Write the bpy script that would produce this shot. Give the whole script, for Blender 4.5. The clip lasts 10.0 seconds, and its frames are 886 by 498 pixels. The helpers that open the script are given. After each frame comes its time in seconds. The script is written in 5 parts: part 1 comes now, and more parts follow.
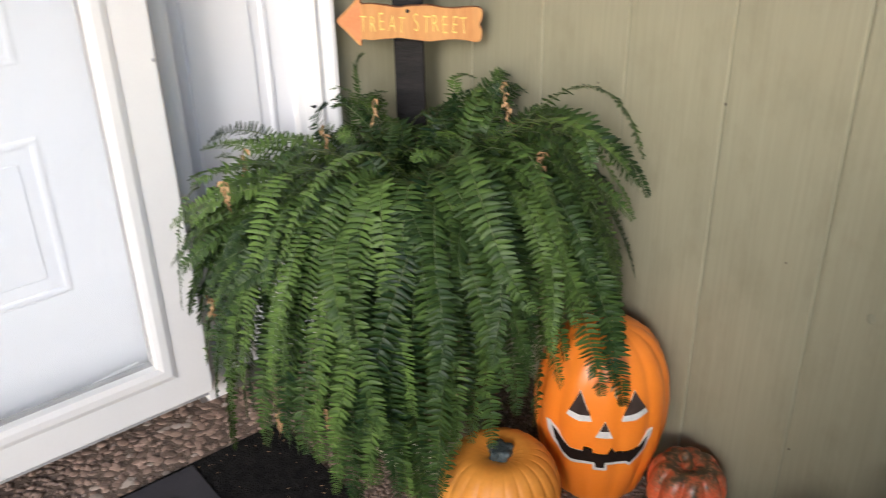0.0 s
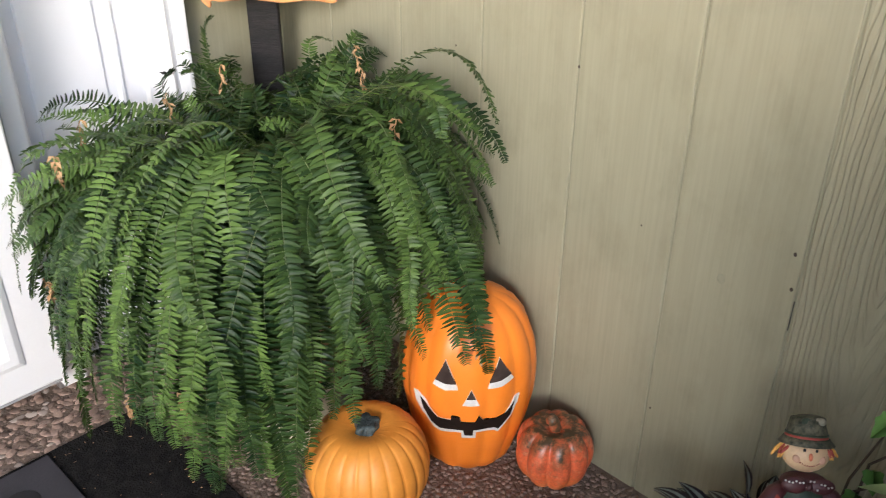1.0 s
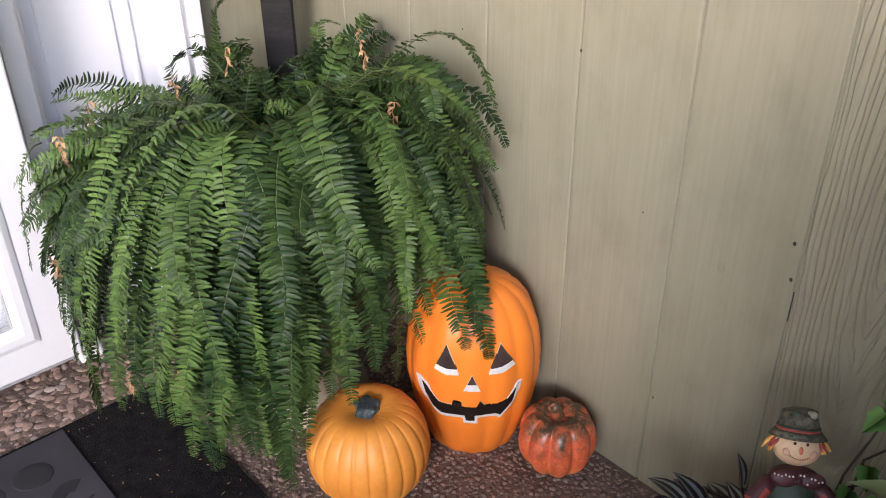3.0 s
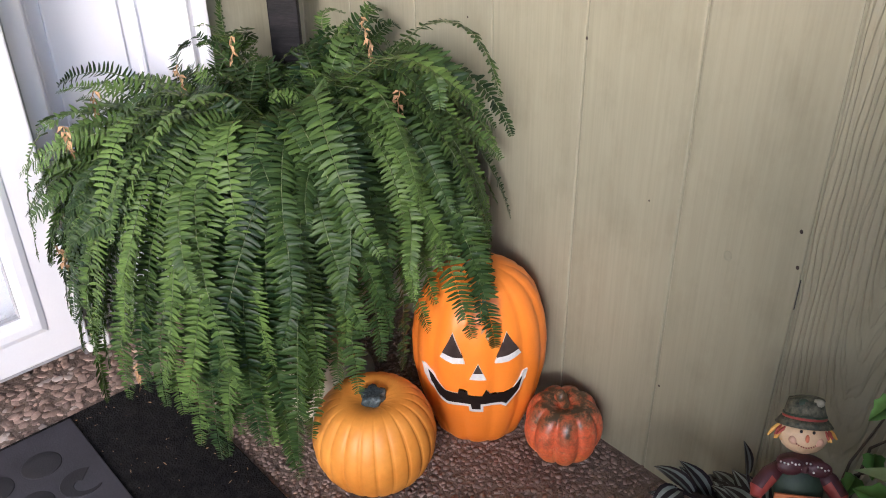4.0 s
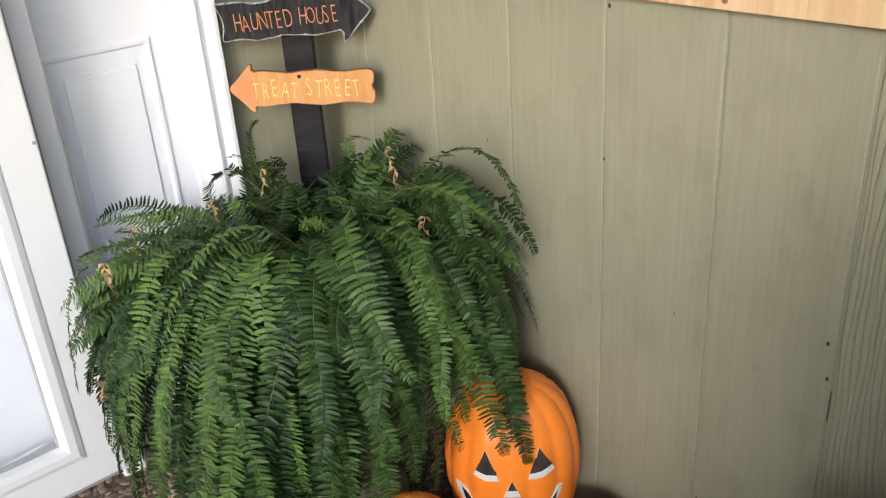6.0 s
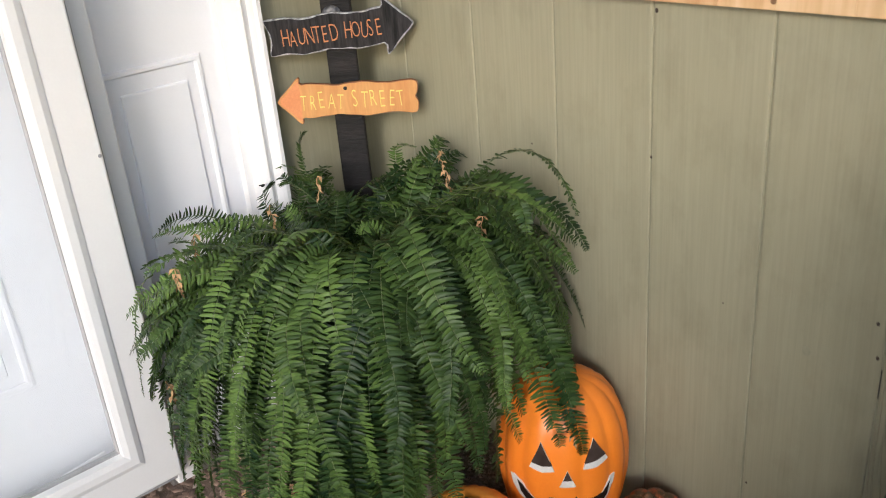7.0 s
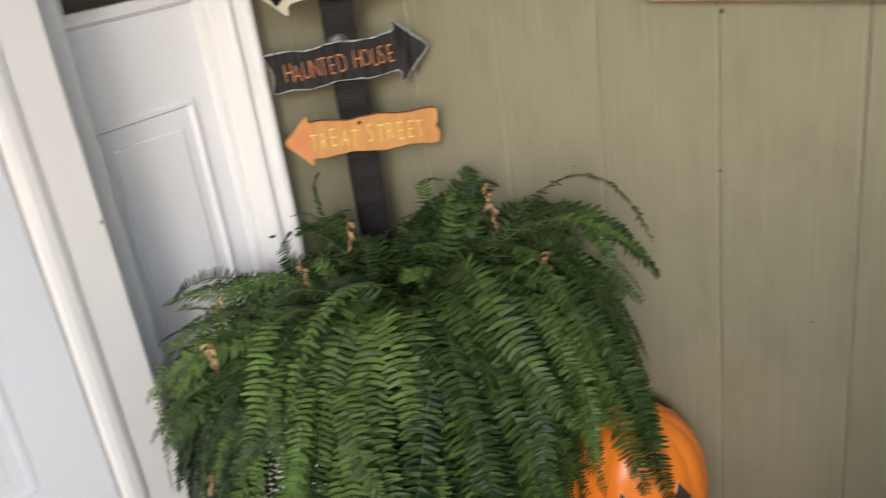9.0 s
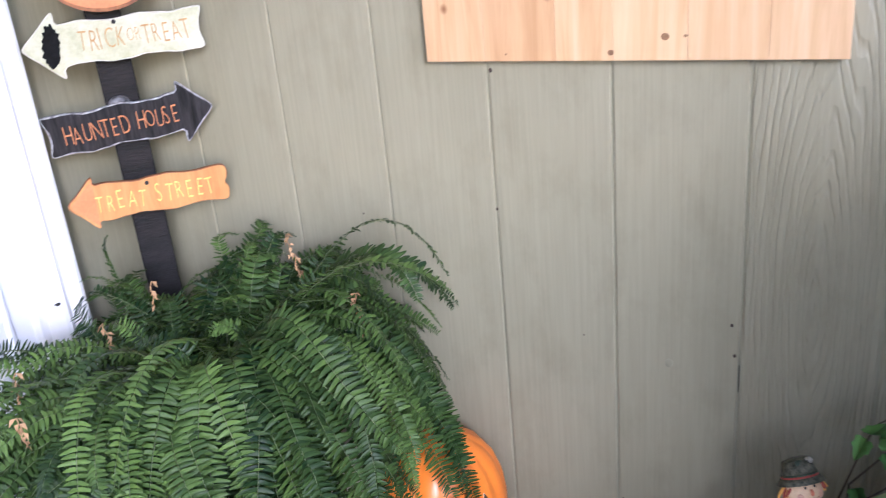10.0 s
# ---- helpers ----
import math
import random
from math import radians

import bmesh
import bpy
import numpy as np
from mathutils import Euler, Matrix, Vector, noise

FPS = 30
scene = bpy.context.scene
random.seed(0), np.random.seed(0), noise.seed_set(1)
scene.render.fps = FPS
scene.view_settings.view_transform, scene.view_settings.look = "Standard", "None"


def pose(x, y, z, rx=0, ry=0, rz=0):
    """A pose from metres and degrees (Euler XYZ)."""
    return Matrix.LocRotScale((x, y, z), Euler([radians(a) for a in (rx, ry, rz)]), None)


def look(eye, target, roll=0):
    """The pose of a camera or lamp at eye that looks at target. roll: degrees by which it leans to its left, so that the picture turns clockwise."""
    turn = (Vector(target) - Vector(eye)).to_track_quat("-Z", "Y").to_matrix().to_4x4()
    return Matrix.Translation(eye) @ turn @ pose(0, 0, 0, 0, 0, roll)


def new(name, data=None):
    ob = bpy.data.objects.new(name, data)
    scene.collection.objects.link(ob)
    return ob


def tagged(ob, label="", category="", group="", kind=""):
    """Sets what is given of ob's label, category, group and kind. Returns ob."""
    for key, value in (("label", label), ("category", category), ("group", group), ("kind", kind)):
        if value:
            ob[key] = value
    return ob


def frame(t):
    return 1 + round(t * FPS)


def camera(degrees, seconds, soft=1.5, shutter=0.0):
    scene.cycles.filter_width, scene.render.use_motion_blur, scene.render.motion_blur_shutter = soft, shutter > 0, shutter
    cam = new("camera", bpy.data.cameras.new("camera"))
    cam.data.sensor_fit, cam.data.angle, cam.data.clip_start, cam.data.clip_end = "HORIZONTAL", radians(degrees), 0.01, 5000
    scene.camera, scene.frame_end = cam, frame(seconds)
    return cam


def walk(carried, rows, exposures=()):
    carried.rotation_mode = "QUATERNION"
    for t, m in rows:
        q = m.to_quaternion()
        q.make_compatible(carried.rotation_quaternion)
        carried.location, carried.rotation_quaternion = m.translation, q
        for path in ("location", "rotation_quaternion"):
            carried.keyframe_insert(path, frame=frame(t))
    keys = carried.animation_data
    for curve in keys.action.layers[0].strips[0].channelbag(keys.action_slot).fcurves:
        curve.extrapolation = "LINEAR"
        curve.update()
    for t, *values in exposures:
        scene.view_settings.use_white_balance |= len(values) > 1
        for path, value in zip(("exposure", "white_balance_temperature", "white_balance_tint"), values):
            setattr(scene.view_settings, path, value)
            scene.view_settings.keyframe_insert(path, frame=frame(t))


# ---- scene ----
cam = camera(53.1, 10.0, soft=1.0, shutter=0.5)
PATH = [
    (0, (0.041, 0.014, 1.215), (1.138, 1.4, 0.28), -1.3),
    (0.5, (0.084, 0.001, 1.208), (1.266, 1.291, 0.238), -0.5),
    (1, (0.124, -0.003, 1.208), (1.354, 1.205, 0.195), 0.4),
    (1.5, (0.16, -0.039, 1.205), (1.396, 1.171, 0.201), 1.0),
    (2, (0.195, -0.074, 1.209), (1.443, 1.148, 0.236), 0.4),
    (2.5, (0.19, -0.067, 1.205), (1.4, 1.173, 0.206), -0.0),
    (3, (0.181, -0.058, 1.202), (1.322, 1.216, 0.165), -0.6),
    (4.5, (0.183, -0.058, 1.201), (1.297, 1.219, 0.14), -1.3),
    (5, (0.189, -0.068, 1.211), (1.299, 1.244, 0.188), -2.5),
    (5.5, (0.184, -0.071, 1.24), (1.323, 1.283, 0.306), -3.6),
    (5.7, (0.184, -0.068, 1.252), (1.33, 1.3, 0.348), -3.7),
    (6.8, (0.101, -0.042, 1.259), (1.254, 1.359, 0.418), -4.3),
    (7, (0.053, -0.037, 1.257), (1.235, 1.344, 0.421), -5.0),
    (7.5, (-0.059, -0.015, 1.262), (1.212, 1.289, 0.435), -6.3),
    (8, (-0.082, 0.045, 1.25), (1.185, 1.366, 0.444), -6.6),
    (8.5, (-0.018, 0.188, 1.255), (1.188, 1.562, 0.444), -8.5),
    (9, (0.026, 0.207, 1.244), (1.328, 1.494, 0.439), -8.3),
    (9.5, (-0.023, 0.206, 1.263), (1.499, 1.236, 0.472), -7.1),
    (10, (-0.104, 0.244, 1.279), (1.558, 1.055, 0.517), -5.5),
]
EXPOSURES = [(0.0, 1.6, 5800, 14), (0.5, 1.85, 5900, 16), (1.0, 2.0, 5700, 14), (1.5, 2.05, 5550, 17), (2.0, 1.98, 5450, 21), (3.0, 1.98, 5600, 22), (4.5, 2.02, 5550, 21), (5.0, 1.97, 5600, 17), (5.5, 1.8, 5600, 12),
             (7.0, 1.52, 5800, 13), (8.0, 1.38, 5800, 12), (8.5, 1.25, 5850, 13), (9.0, 1.2, 5900, 13), (9.5, 1.5, 5850, 13), (10.0, 1.98, 4950, 24)]
walk(cam, [(t, look(eye, target, roll)) for t, eye, target, roll in PATH], EXPOSURES)

# ---- light: open porch, low weak sun from the yard side ----
world = bpy.data.worlds.new("world")
scene.world = world
world.use_nodes = True
wn = world.node_tree
sky = wn.nodes.new("ShaderNodeTexSky")
sky.sky_type, sky.sun_disc = "NISHITA", False
sky.sun_elevation, sky.sun_rotation = radians(20), radians(232)
wn.nodes["Background"].inputs["Strength"].default_value = 0.15
wn.links.new(sky.outputs["Color"], wn.nodes["Background"].inputs["Color"])
sun = new("sun", bpy.data.lights.new("sun", "SUN"))
sun.data.energy, sun.data.angle, sun.data.color = 0.66, radians(12), (1.0, 0.93, 0.82)
sun.matrix_world = look((0, 0, 5), (0.72, 0.56, 5 - 0.33))


# ---- materials ----
def nodes_of(name):
    m = bpy.data.materials.new(name)
    m.use_nodes = True
    return m, m.node_tree, m.node_tree.nodes["Principled BSDF"]


def ramp(t, fac, stops):
    r = t.nodes.new("ShaderNodeValToRGB")
    while len(r.color_ramp.elements) < len(stops):
        r.color_ramp.elements.new(0.5)
    for e, (p, c) in zip(r.color_ramp.elements, stops):
        e.position, e.color = p, (*c, 1)
    t.links.new(fac, r.inputs["Fac"])
    return r.outputs["Color"]


def place(t, stretch):
    g = t.nodes.new("ShaderNodeNewGeometry")
    m = t.nodes.new("ShaderNodeMapping")
    m.inputs["Scale"].default_value = stretch
    t.links.new(g.outputs["Position"], m.inputs["Vector"])
    return m.outputs["Vector"]


def noise_of(t, vec, scale, detail=4, rough=0.6, distort=0.0):
    n = t.nodes.new("ShaderNodeTexNoise")
    for k, v in (("Scale", scale), ("Detail", detail), ("Roughness", rough), ("Distortion", distort)):
        n.inputs[k].default_value = v
    t.links.new(vec, n.inputs["Vector"])
    return n.outputs["Fac"]


def blend(t, kind, fac, a, b):
    m = t.nodes.new("ShaderNodeMix")
    m.data_type, m.blend_type = "RGBA", kind
    if isinstance(fac, float):
        m.inputs[0].default_value = fac
    else:
        t.links.new(fac, m.inputs[0])
    for v, k in ((a, 6), (b, 7)):
        if isinstance(v, tuple):
            m.inputs[k].default_value = (*v, 1)
        else:
            t.links.new(v, m.inputs[k])
    return m.outputs[2]


def bump(t, bsdf, height, strength, distance):
    b = t.nodes.new("ShaderNodeBump")
    b.inputs["Strength"].default_value, b.inputs["Distance"].default_value = strength, distance
    t.links.new(height, b.inputs["Height"])
    t.links.new(b.outputs["Normal"], bsdf.inputs["Normal"])


def surf(name, c1, c2, scale=8.0, fine=120.0, rough=0.6, relief=0.3, depth=0.001, stretch=(1, 1, 1), metal=0.0, spec=0.5, vary=0.0, grain=0.18):
    """Two tones in large patches, fine grain in colour and relief, and a shift from piece to piece."""
    m, t, b = nodes_of(name)
    v = place(t, stretch)
    big = noise_of(t, v, scale)
    small = noise_of(t, v, fine, 3)
    col = ramp(t, big, [(0.3, c1), (0.7, c2)])
    grey = ramp(t, small, [(0.25, (1 - grain,) * 3), (0.75, (1.0, 1.0, 1.0))])
    col = blend(t, "MULTIPLY", 1.0, col, grey)
    if vary:
        o = t.nodes.new("ShaderNodeObjectInfo")
        col = blend(t, "MULTIPLY", 1.0, col, ramp(t, o.outputs["Random"], [(0.0, (1 - vary,) * 3), (1.0, (1.0, 1.0, 1.0))]))
    t.links.new(col, b.inputs["Base Color"])
    b.inputs["Metallic"].default_value, b.inputs["Specular IOR Level"].default_value = metal, spec
    rr = t.nodes.new("ShaderNodeMapRange")
    rr.inputs["To Min"].default_value, rr.inputs["To Max"].default_value = max(0.03, rough - 0.08), min(1, rough + 0.08)
    t.links.new(big, rr.inputs["Value"])
    t.links.new(rr.outputs["Result"], b.inputs["Roughness"])
    bump(t, b, small, relief, depth)
    return m


def siding_material(name, cathedral):
    """Painted textured plywood: fine upright brush grain, on one board wide curved growth lines."""
    m, t, b = nodes_of(name)
    v = place(t, (1, 1, 0.03))
    grain = noise_of(t, v, 150, 3, 0.6)
    patch = noise_of(t, place(t, (1, 1, 0.4)), 4, 3)
    col = ramp(t, patch, [(0.3, (0.28, 0.264, 0.178)), (0.7, (0.318, 0.3, 0.205))])
    col = blend(t, "MULTIPLY", 1.0, col, ramp(t, grain, [(0.25, (0.87, 0.87, 0.86)), (0.65, (1, 1, 1))]))
    stain = noise_of(t, place(t, (1, 1, 0.55)), 13, 5, 0.65)
    col = blend(t, "MULTIPLY", 1.0, col, ramp(t, stain, [(0.28, (0.86, 0.855, 0.84)), (0.5, (1, 1, 1))]))
    t.links.new(col, b.inputs["Base Color"])
    b.inputs["Roughness"].default_value = 0.5
    h = grain
    if cathedral:
        w = t.nodes.new("ShaderNodeTexWave")
        w.wave_type, w.rings_direction, w.wave_profile = "RINGS", "X", "SIN"
        for k, x in (("Scale", 23.0), ("Distortion", 6.0), ("Detail", 2.5), ("Detail Scale", 1.2), ("Detail Roughness", 0.5)):
            w.inputs[k].default_value = x
        mp = t.nodes.new("ShaderNodeMapping")
        mp.inputs["Location"].default_value = (0, -0.27 * 1.6, -0.62 * 0.22)
        mp.inputs["Scale"].default_value = (1, 1.6, 0.22)
        g = t.nodes.new("ShaderNodeNewGeometry")
        t.links.new(g.outputs["Position"], mp.inputs["Vector"])
        t.links.new(mp.outputs["Vector"], w.inputs["Vector"])
        add = t.nodes.new("ShaderNodeMath")
        add.operation = "MULTIPLY_ADD"
        add.inputs[1].default_value = 0.35
        t.links.new(grain, add.inputs[0])
        t.links.new(ramp(t, w.outputs["Fac"], [(0.0, (0, 0, 0)), (0.35, (1, 1, 1))]), add.inputs[2])
        h = add.outputs[0]
    bump(t, b, h, 0.65 if cathedral else 0.45, 0.0022 if cathedral else 0.0014)
    return m


SIDING = siding_material("sage_siding", False)
SIDING_GRAIN = siding_material("sage_siding_open_grain", True)
GROOVE = surf("groove_paint", (0.25, 0.243, 0.165), (0.285, 0.276, 0.19), rough=0.6)
WHITE = surf("white_paint", (0.76, 0.76, 0.75), (0.8, 0.8, 0.79), 3, 200, 0.38, 0.03, 0.0003, grain=0.025)
VINYL = surf("white_door_skin", (0.74, 0.75, 0.77), (0.78, 0.79, 0.81), 2, 260, 0.42, 0.04, 0.0003, grain=0.02)
GREY_SEAL = surf("grey_seal", (0.3, 0.3, 0.3), (0.4, 0.4, 0.4), 12, 150, 0.6)
ALU = surf("mill_aluminium", (0.5, 0.5, 0.5), (0.62, 0.62, 0.61), 14, 260, 0.35, 0.1, 0.0004, metal=0.9)
CONCRETE = surf("aggregate_bed", (0.12, 0.085, 0.062), (0.24, 0.175, 0.13), 18, 160, 0.85, 0.9, 0.004)
PEBBLE = surf("pebble", (0.4, 0.27, 0.2), (0.68, 0.48, 0.37), 26, 150, 0.55, 0.6, 0.002, vary=0.6, grain=0.4)
PEBBLE_PALE = surf("pale_pebble", (0.5, 0.4, 0.33), (0.62, 0.52, 0.43), 9, 90, 0.5, 0.3, 0.001, vary=0.4)
BLACK_CARPET = surf("black_carpet", (0.006, 0.006, 0.0065), (0.03, 0.027, 0.025), 55, 260, 0.95, 1.0, 0.006, spec=0.15, grain=0.5)
RUBBER = surf("grey_rubber", (0.026, 0.024, 0.029), (0.05, 0.047, 0.055), 9, 240, 0.62, 0.4, 0.001)
RUBBER_DARK = surf("dark_rubber", (0.008, 0.0075, 0.0085), (0.019, 0.018, 0.02), 14, 240, 0.66, 0.4, 0.001)
WALKWAY = surf("walkway", (0.3, 0.28, 0.25), (0.4, 0.38, 0.34), 3, 60, 0.9, 0.4, 0.003)
PORCH_WHITE = surf("unseen_porch_white", (0.72, 0.72, 0.7), (0.78, 0.78, 0.76), 2, 60, 0.7)
SKIN_ORANGE = surf("pumpkin_orange", (0.72, 0.26, 0.028), (0.82, 0.345, 0.05), 14, 130, 0.5, 0.15, 0.0008, grain=0.1)
JACK_ORANGE = surf("moulded_orange_plastic", (0.84, 0.215, 0.015), (0.9, 0.255, 0.022), 6, 200, 0.34, 0.05, 0.0004, grain=0.05)
# next two: shade inside the lantern's openings, painted as dark colour
HOLE_SHADE = surf("hole_shade", (0.012, 0.008, 0.006), (0.022, 0.013, 0.009), 20, 200, 0.9, spec=0.1)
EYE_SHADE = surf("eye_hole_shade", (0.03, 0.02, 0.016), (0.085, 0.06, 0.05), 14, 200, 0.8, spec=0.1)
FACE_WHITE = surf("white_plastic_edge", (0.62, 0.61, 0.57), (0.72, 0.71, 0.67), 30, 200, 0.4, 0.1, 0.0004)
STEM_GREEN = surf("grey_green_stem", (0.008, 0.015, 0.016), (0.09, 0.12, 0.12), 75, 240, 0.5, 0.8, 0.003)
POT_GREY = surf("grey_plastic_pot", (0.36, 0.33, 0.27), (0.44, 0.41, 0.34), 8, 120, 0.55)
CREAM = surf("cream_stone", (0.4, 0.36, 0.26), (0.5, 0.45, 0.34), 12, 100, 0.75, 0.4, 0.002)
SOIL = surf("potting_soil", (0.025, 0.017, 0.012), (0.05, 0.035, 0.025), 40, 200, 0.95, 1.0, 0.006)
POST_BLACK = surf("black_stained_wood", (0.004, 0.0035, 0.0035), (0.03, 0.026, 0.024), 14, 120, 0.65, 1.0, 0.003, (0.5, 0.5, 3.0), spec=0.3, grain=0.6)
SIGN_BLACK = surf("black_sign_paint", (0.004, 0.004, 0.004), (0.055, 0.05, 0.052), 110, 260, 0.7, 0.8, 0.0014, (1, 1, 0.1), spec=0.2, grain=0.5)
SIGN_ORANGE = surf("orange_sign_paint", (0.52, 0.225, 0.06), (0.6, 0.31, 0.095), 40, 160, 0.6, 0.4, 0.001, (1, 1, 0.15))
ARROW_ORANGE = surf("deep_orange_sign_paint", (0.6, 0.22, 0.075), (0.66, 0.27, 0.1), 25, 160, 0.6, 0.4, 0.001)
SIGN_CREAM = surf("cream_green_sign_paint", (0.44, 0.44, 0.26), (0.62, 0.62, 0.47), 22, 160, 0.6, 0.4, 0.001)
EDGE_CREAM = surf("pale_worn_edge", (0.45, 0.44, 0.36), (0.7, 0.69, 0.6), 60, 200, 0.7)
EDGE_GREY = surf("dry_brushed_grey", (0.1, 0.1, 0.105), (0.6, 0.6, 0.62), 110, 260, 0.7, grain=0.4)
EDGE_BROWN = surf("brown_worn_edge", (0.18, 0.07, 0.03), (0.4, 0.17, 0.06), 60, 200, 0.7)
INK_ORANGE = surf("orange_lettering", (0.4, 0.15, 0.05), (0.62, 0.26, 0.1), 90, 200, 0.7)
INK_YELLOW = surf("yellow_lettering", (0.68, 0.52, 0.1), (0.8, 0.68, 0.2), 90, 200, 0.7)
INK_TAN = surf("tan_lettering", (0.36, 0.2, 0.07), (0.5, 0.32, 0.13), 60, 200, 0.7)
INK_BLACK = surf("black_ink", (0.006, 0.006, 0.006), (0.015, 0.015, 0.015), 60, 200, 0.9, spec=0.1)
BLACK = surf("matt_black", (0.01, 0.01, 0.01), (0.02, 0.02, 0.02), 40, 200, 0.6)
RUST = surf("rusty_nail", (0.03, 0.02, 0.015), (0.07, 0.045, 0.03), 60, 200, 0.8)
DRY = surf("dry_leaf", (0.3, 0.165, 0.07), (0.5, 0.32, 0.16), 60, 200, 0.8)
IVY_STEM = surf("ivy_stem", (0.03, 0.025, 0.018), (0.07, 0.05, 0.035), 50, 200, 0.8)
TERRACOTTA = surf("dark_planter", (0.03, 0.028, 0.026), (0.05, 0.046, 0.042), 10, 120, 0.6)


def red_pumpkin_material():
    m, t, b = nodes_of("red_brown_glaze")
    v = place(t, (1, 1, 1))
    g = t.nodes.new("ShaderNodeSeparateXYZ")
    t.links.new(v, g.inputs[0])
    n = noise_of(t, v, 45, 4, 0.7)
    a = t.nodes.new("ShaderNodeMath")
    a.operation = "MULTIPLY_ADD"
    a.inputs[1].default_value = 0.17
    t.links.new(n, a.inputs[0])
    t.links.new(g.outputs["Z"], a.inputs[2])
    r = t.nodes.new("ShaderNodeMapRange")
    r.inputs["From Min"].default_value, r.inputs["From Max"].default_value = 0.085, 0.22
    t.links.new(a.outputs[0], r.inputs["Value"])
    col = ramp(t, r.outputs["Result"], [(0.0, (0.82, 0.24, 0.05)), (0.35, (0.8, 0.17, 0.05)), (0.62, (0.7, 0.14, 0.055)), (0.84, (0.34, 0.1, 0.04)), (0.95, (0.085, 0.052, 0.024)), (1.0, (0.07, 0.045, 0.022))])
    sp = ramp(t, noise_of(t, v, 160, 2), [(0.35, (0.5, 0.5, 0.5)), (0.6, (1, 1, 1))])
    col = blend(t, "MULTIPLY", 0.45, col, sp)
    worn = t.nodes.new("ShaderNodeMapRange")
    worn.inputs["From Min"].default_value, worn.inputs["From Max"].default_value, worn.inputs["To Max"].default_value = 0.52, 0.72, 0.4
    t.links.new(noise_of(t, v, 70, 4, 0.75), worn.inputs["Value"])
    mx = t.nodes.new("ShaderNodeMix")
    mx.data_type = "RGBA"
    t.links.new(worn.outputs["Result"], mx.inputs[0])
    t.links.new(col, mx.inputs[6])
    mx.inputs[7].default_value = (0.8, 0.42, 0.24, 1)
    t.links.new(mx.outputs[2], b.inputs["Base Color"])
    b.inputs["Roughness"].default_value = 0.33
    bump(t, b, n, 0.5, 0.001)
    return m


def leaf_material(name, dark, light, through_light, rough=0.36):
    m, t, b = nodes_of(name)
    o = t.nodes.new("ShaderNodeObjectInfo")
    g = t.nodes.new("ShaderNodeNewGeometry")
    v = place(t, (1, 1, 1))
    mixv = t.nodes.new("ShaderNodeMath")
    mixv.operation = "MULTIPLY_ADD"
    mixv.inputs[1].default_value = 0.35
    half = t.nodes.new("ShaderNodeMath")
    half.operation = "MULTIPLY"
    half.inputs[1].default_value = 0.7
    t.links.new(o.outputs["Random"], half.inputs[0])
    t.links.new(g.outputs["Random Per Island"], mixv.inputs[0])
    t.links.new(half.outputs[0], mixv.inputs[2])
    col = ramp(t, mixv.outputs[0], [(0.0, dark), (0.5, tuple(a * 0.68 + c * 0.32 for a, c in zip(dark, light))), (0.85, tuple(a * 0.2 + c * 0.8 for a, c in zip(dark, light))), (1.0, light)])
    col = blend(t, "MULTIPLY", 1.0, col, ramp(t, noise_of(t, v, 60, 3), [(0.3, (0.75, 0.8, 0.75)), (0.7, (1, 1, 1))]))
    t.links.new(col, b.inputs["Base Color"])
    b.inputs["Roughness"].default_value = rough
    b.inputs["Specular IOR Level"].default_value = 0.22
    tr = t.nodes.new("ShaderNodeBsdfTranslucent")
    t.links.new(blend(t, "MIX", 0.6, col, through_light), tr.inputs["Color"])
    mx = t.nodes.new("ShaderNodeMixShader")
    mx.inputs[0].default_value = 0.08
    t.links.new(b.outputs[0], mx.inputs[1])
    t.links.new(tr.outputs[0], mx.inputs[2])
    t.links.new(mx.outputs[0], t.nodes["Material Output"].inputs["Surface"])
    return m


def wood_material(name):
    m, t, b = nodes_of(name)
    o = t.nodes.new("ShaderNodeObjectInfo")
    v = place(t, (1, 1, 0.06))
    n = noise_of(t, v, 38, 5, 0.6, 0.6)
    col = ramp(t, n, [(0.3, (0.52, 0.33, 0.155)), (0.55, (0.65, 0.45, 0.25)), (0.75, (0.71, 0.525, 0.32))])
    col = blend(t, "MULTIPLY", 1.0, col, ramp(t, o.outputs["Random"], [(0, (0.86, 0.8, 0.74)), (1, (1, 1, 1))]))
    k = t.nodes.new("ShaderNodeTexVoronoi")
    k.inputs["Scale"].default_value = 11
    t.links.new(place(t, (1, 1, 0.8)), k.inputs["Vector"])
    col = blend(t, "MULTIPLY", 1.0, col, ramp(t, k.outputs["Distance"], [(0.03, (0.4, 0.25, 0.15)), (0.09, (1, 1, 1))]))
    t.links.new(col, b.inputs["Base Color"])
    b.inputs["Roughness"].default_value = 0.55
    bump(t, b, n, 0.2, 0.001)
    return m


def glass_material():
    m, t, b = nodes_of("clear_glass")
    b.inputs["Base Color"].default_value = (0.91, 0.93, 0.945, 1)
    b.inputs["Transmission Weight"].default_value, b.inputs["Roughness"].default_value, b.inputs["IOR"].default_value = 1.0, 0.01, 1.45
    return m


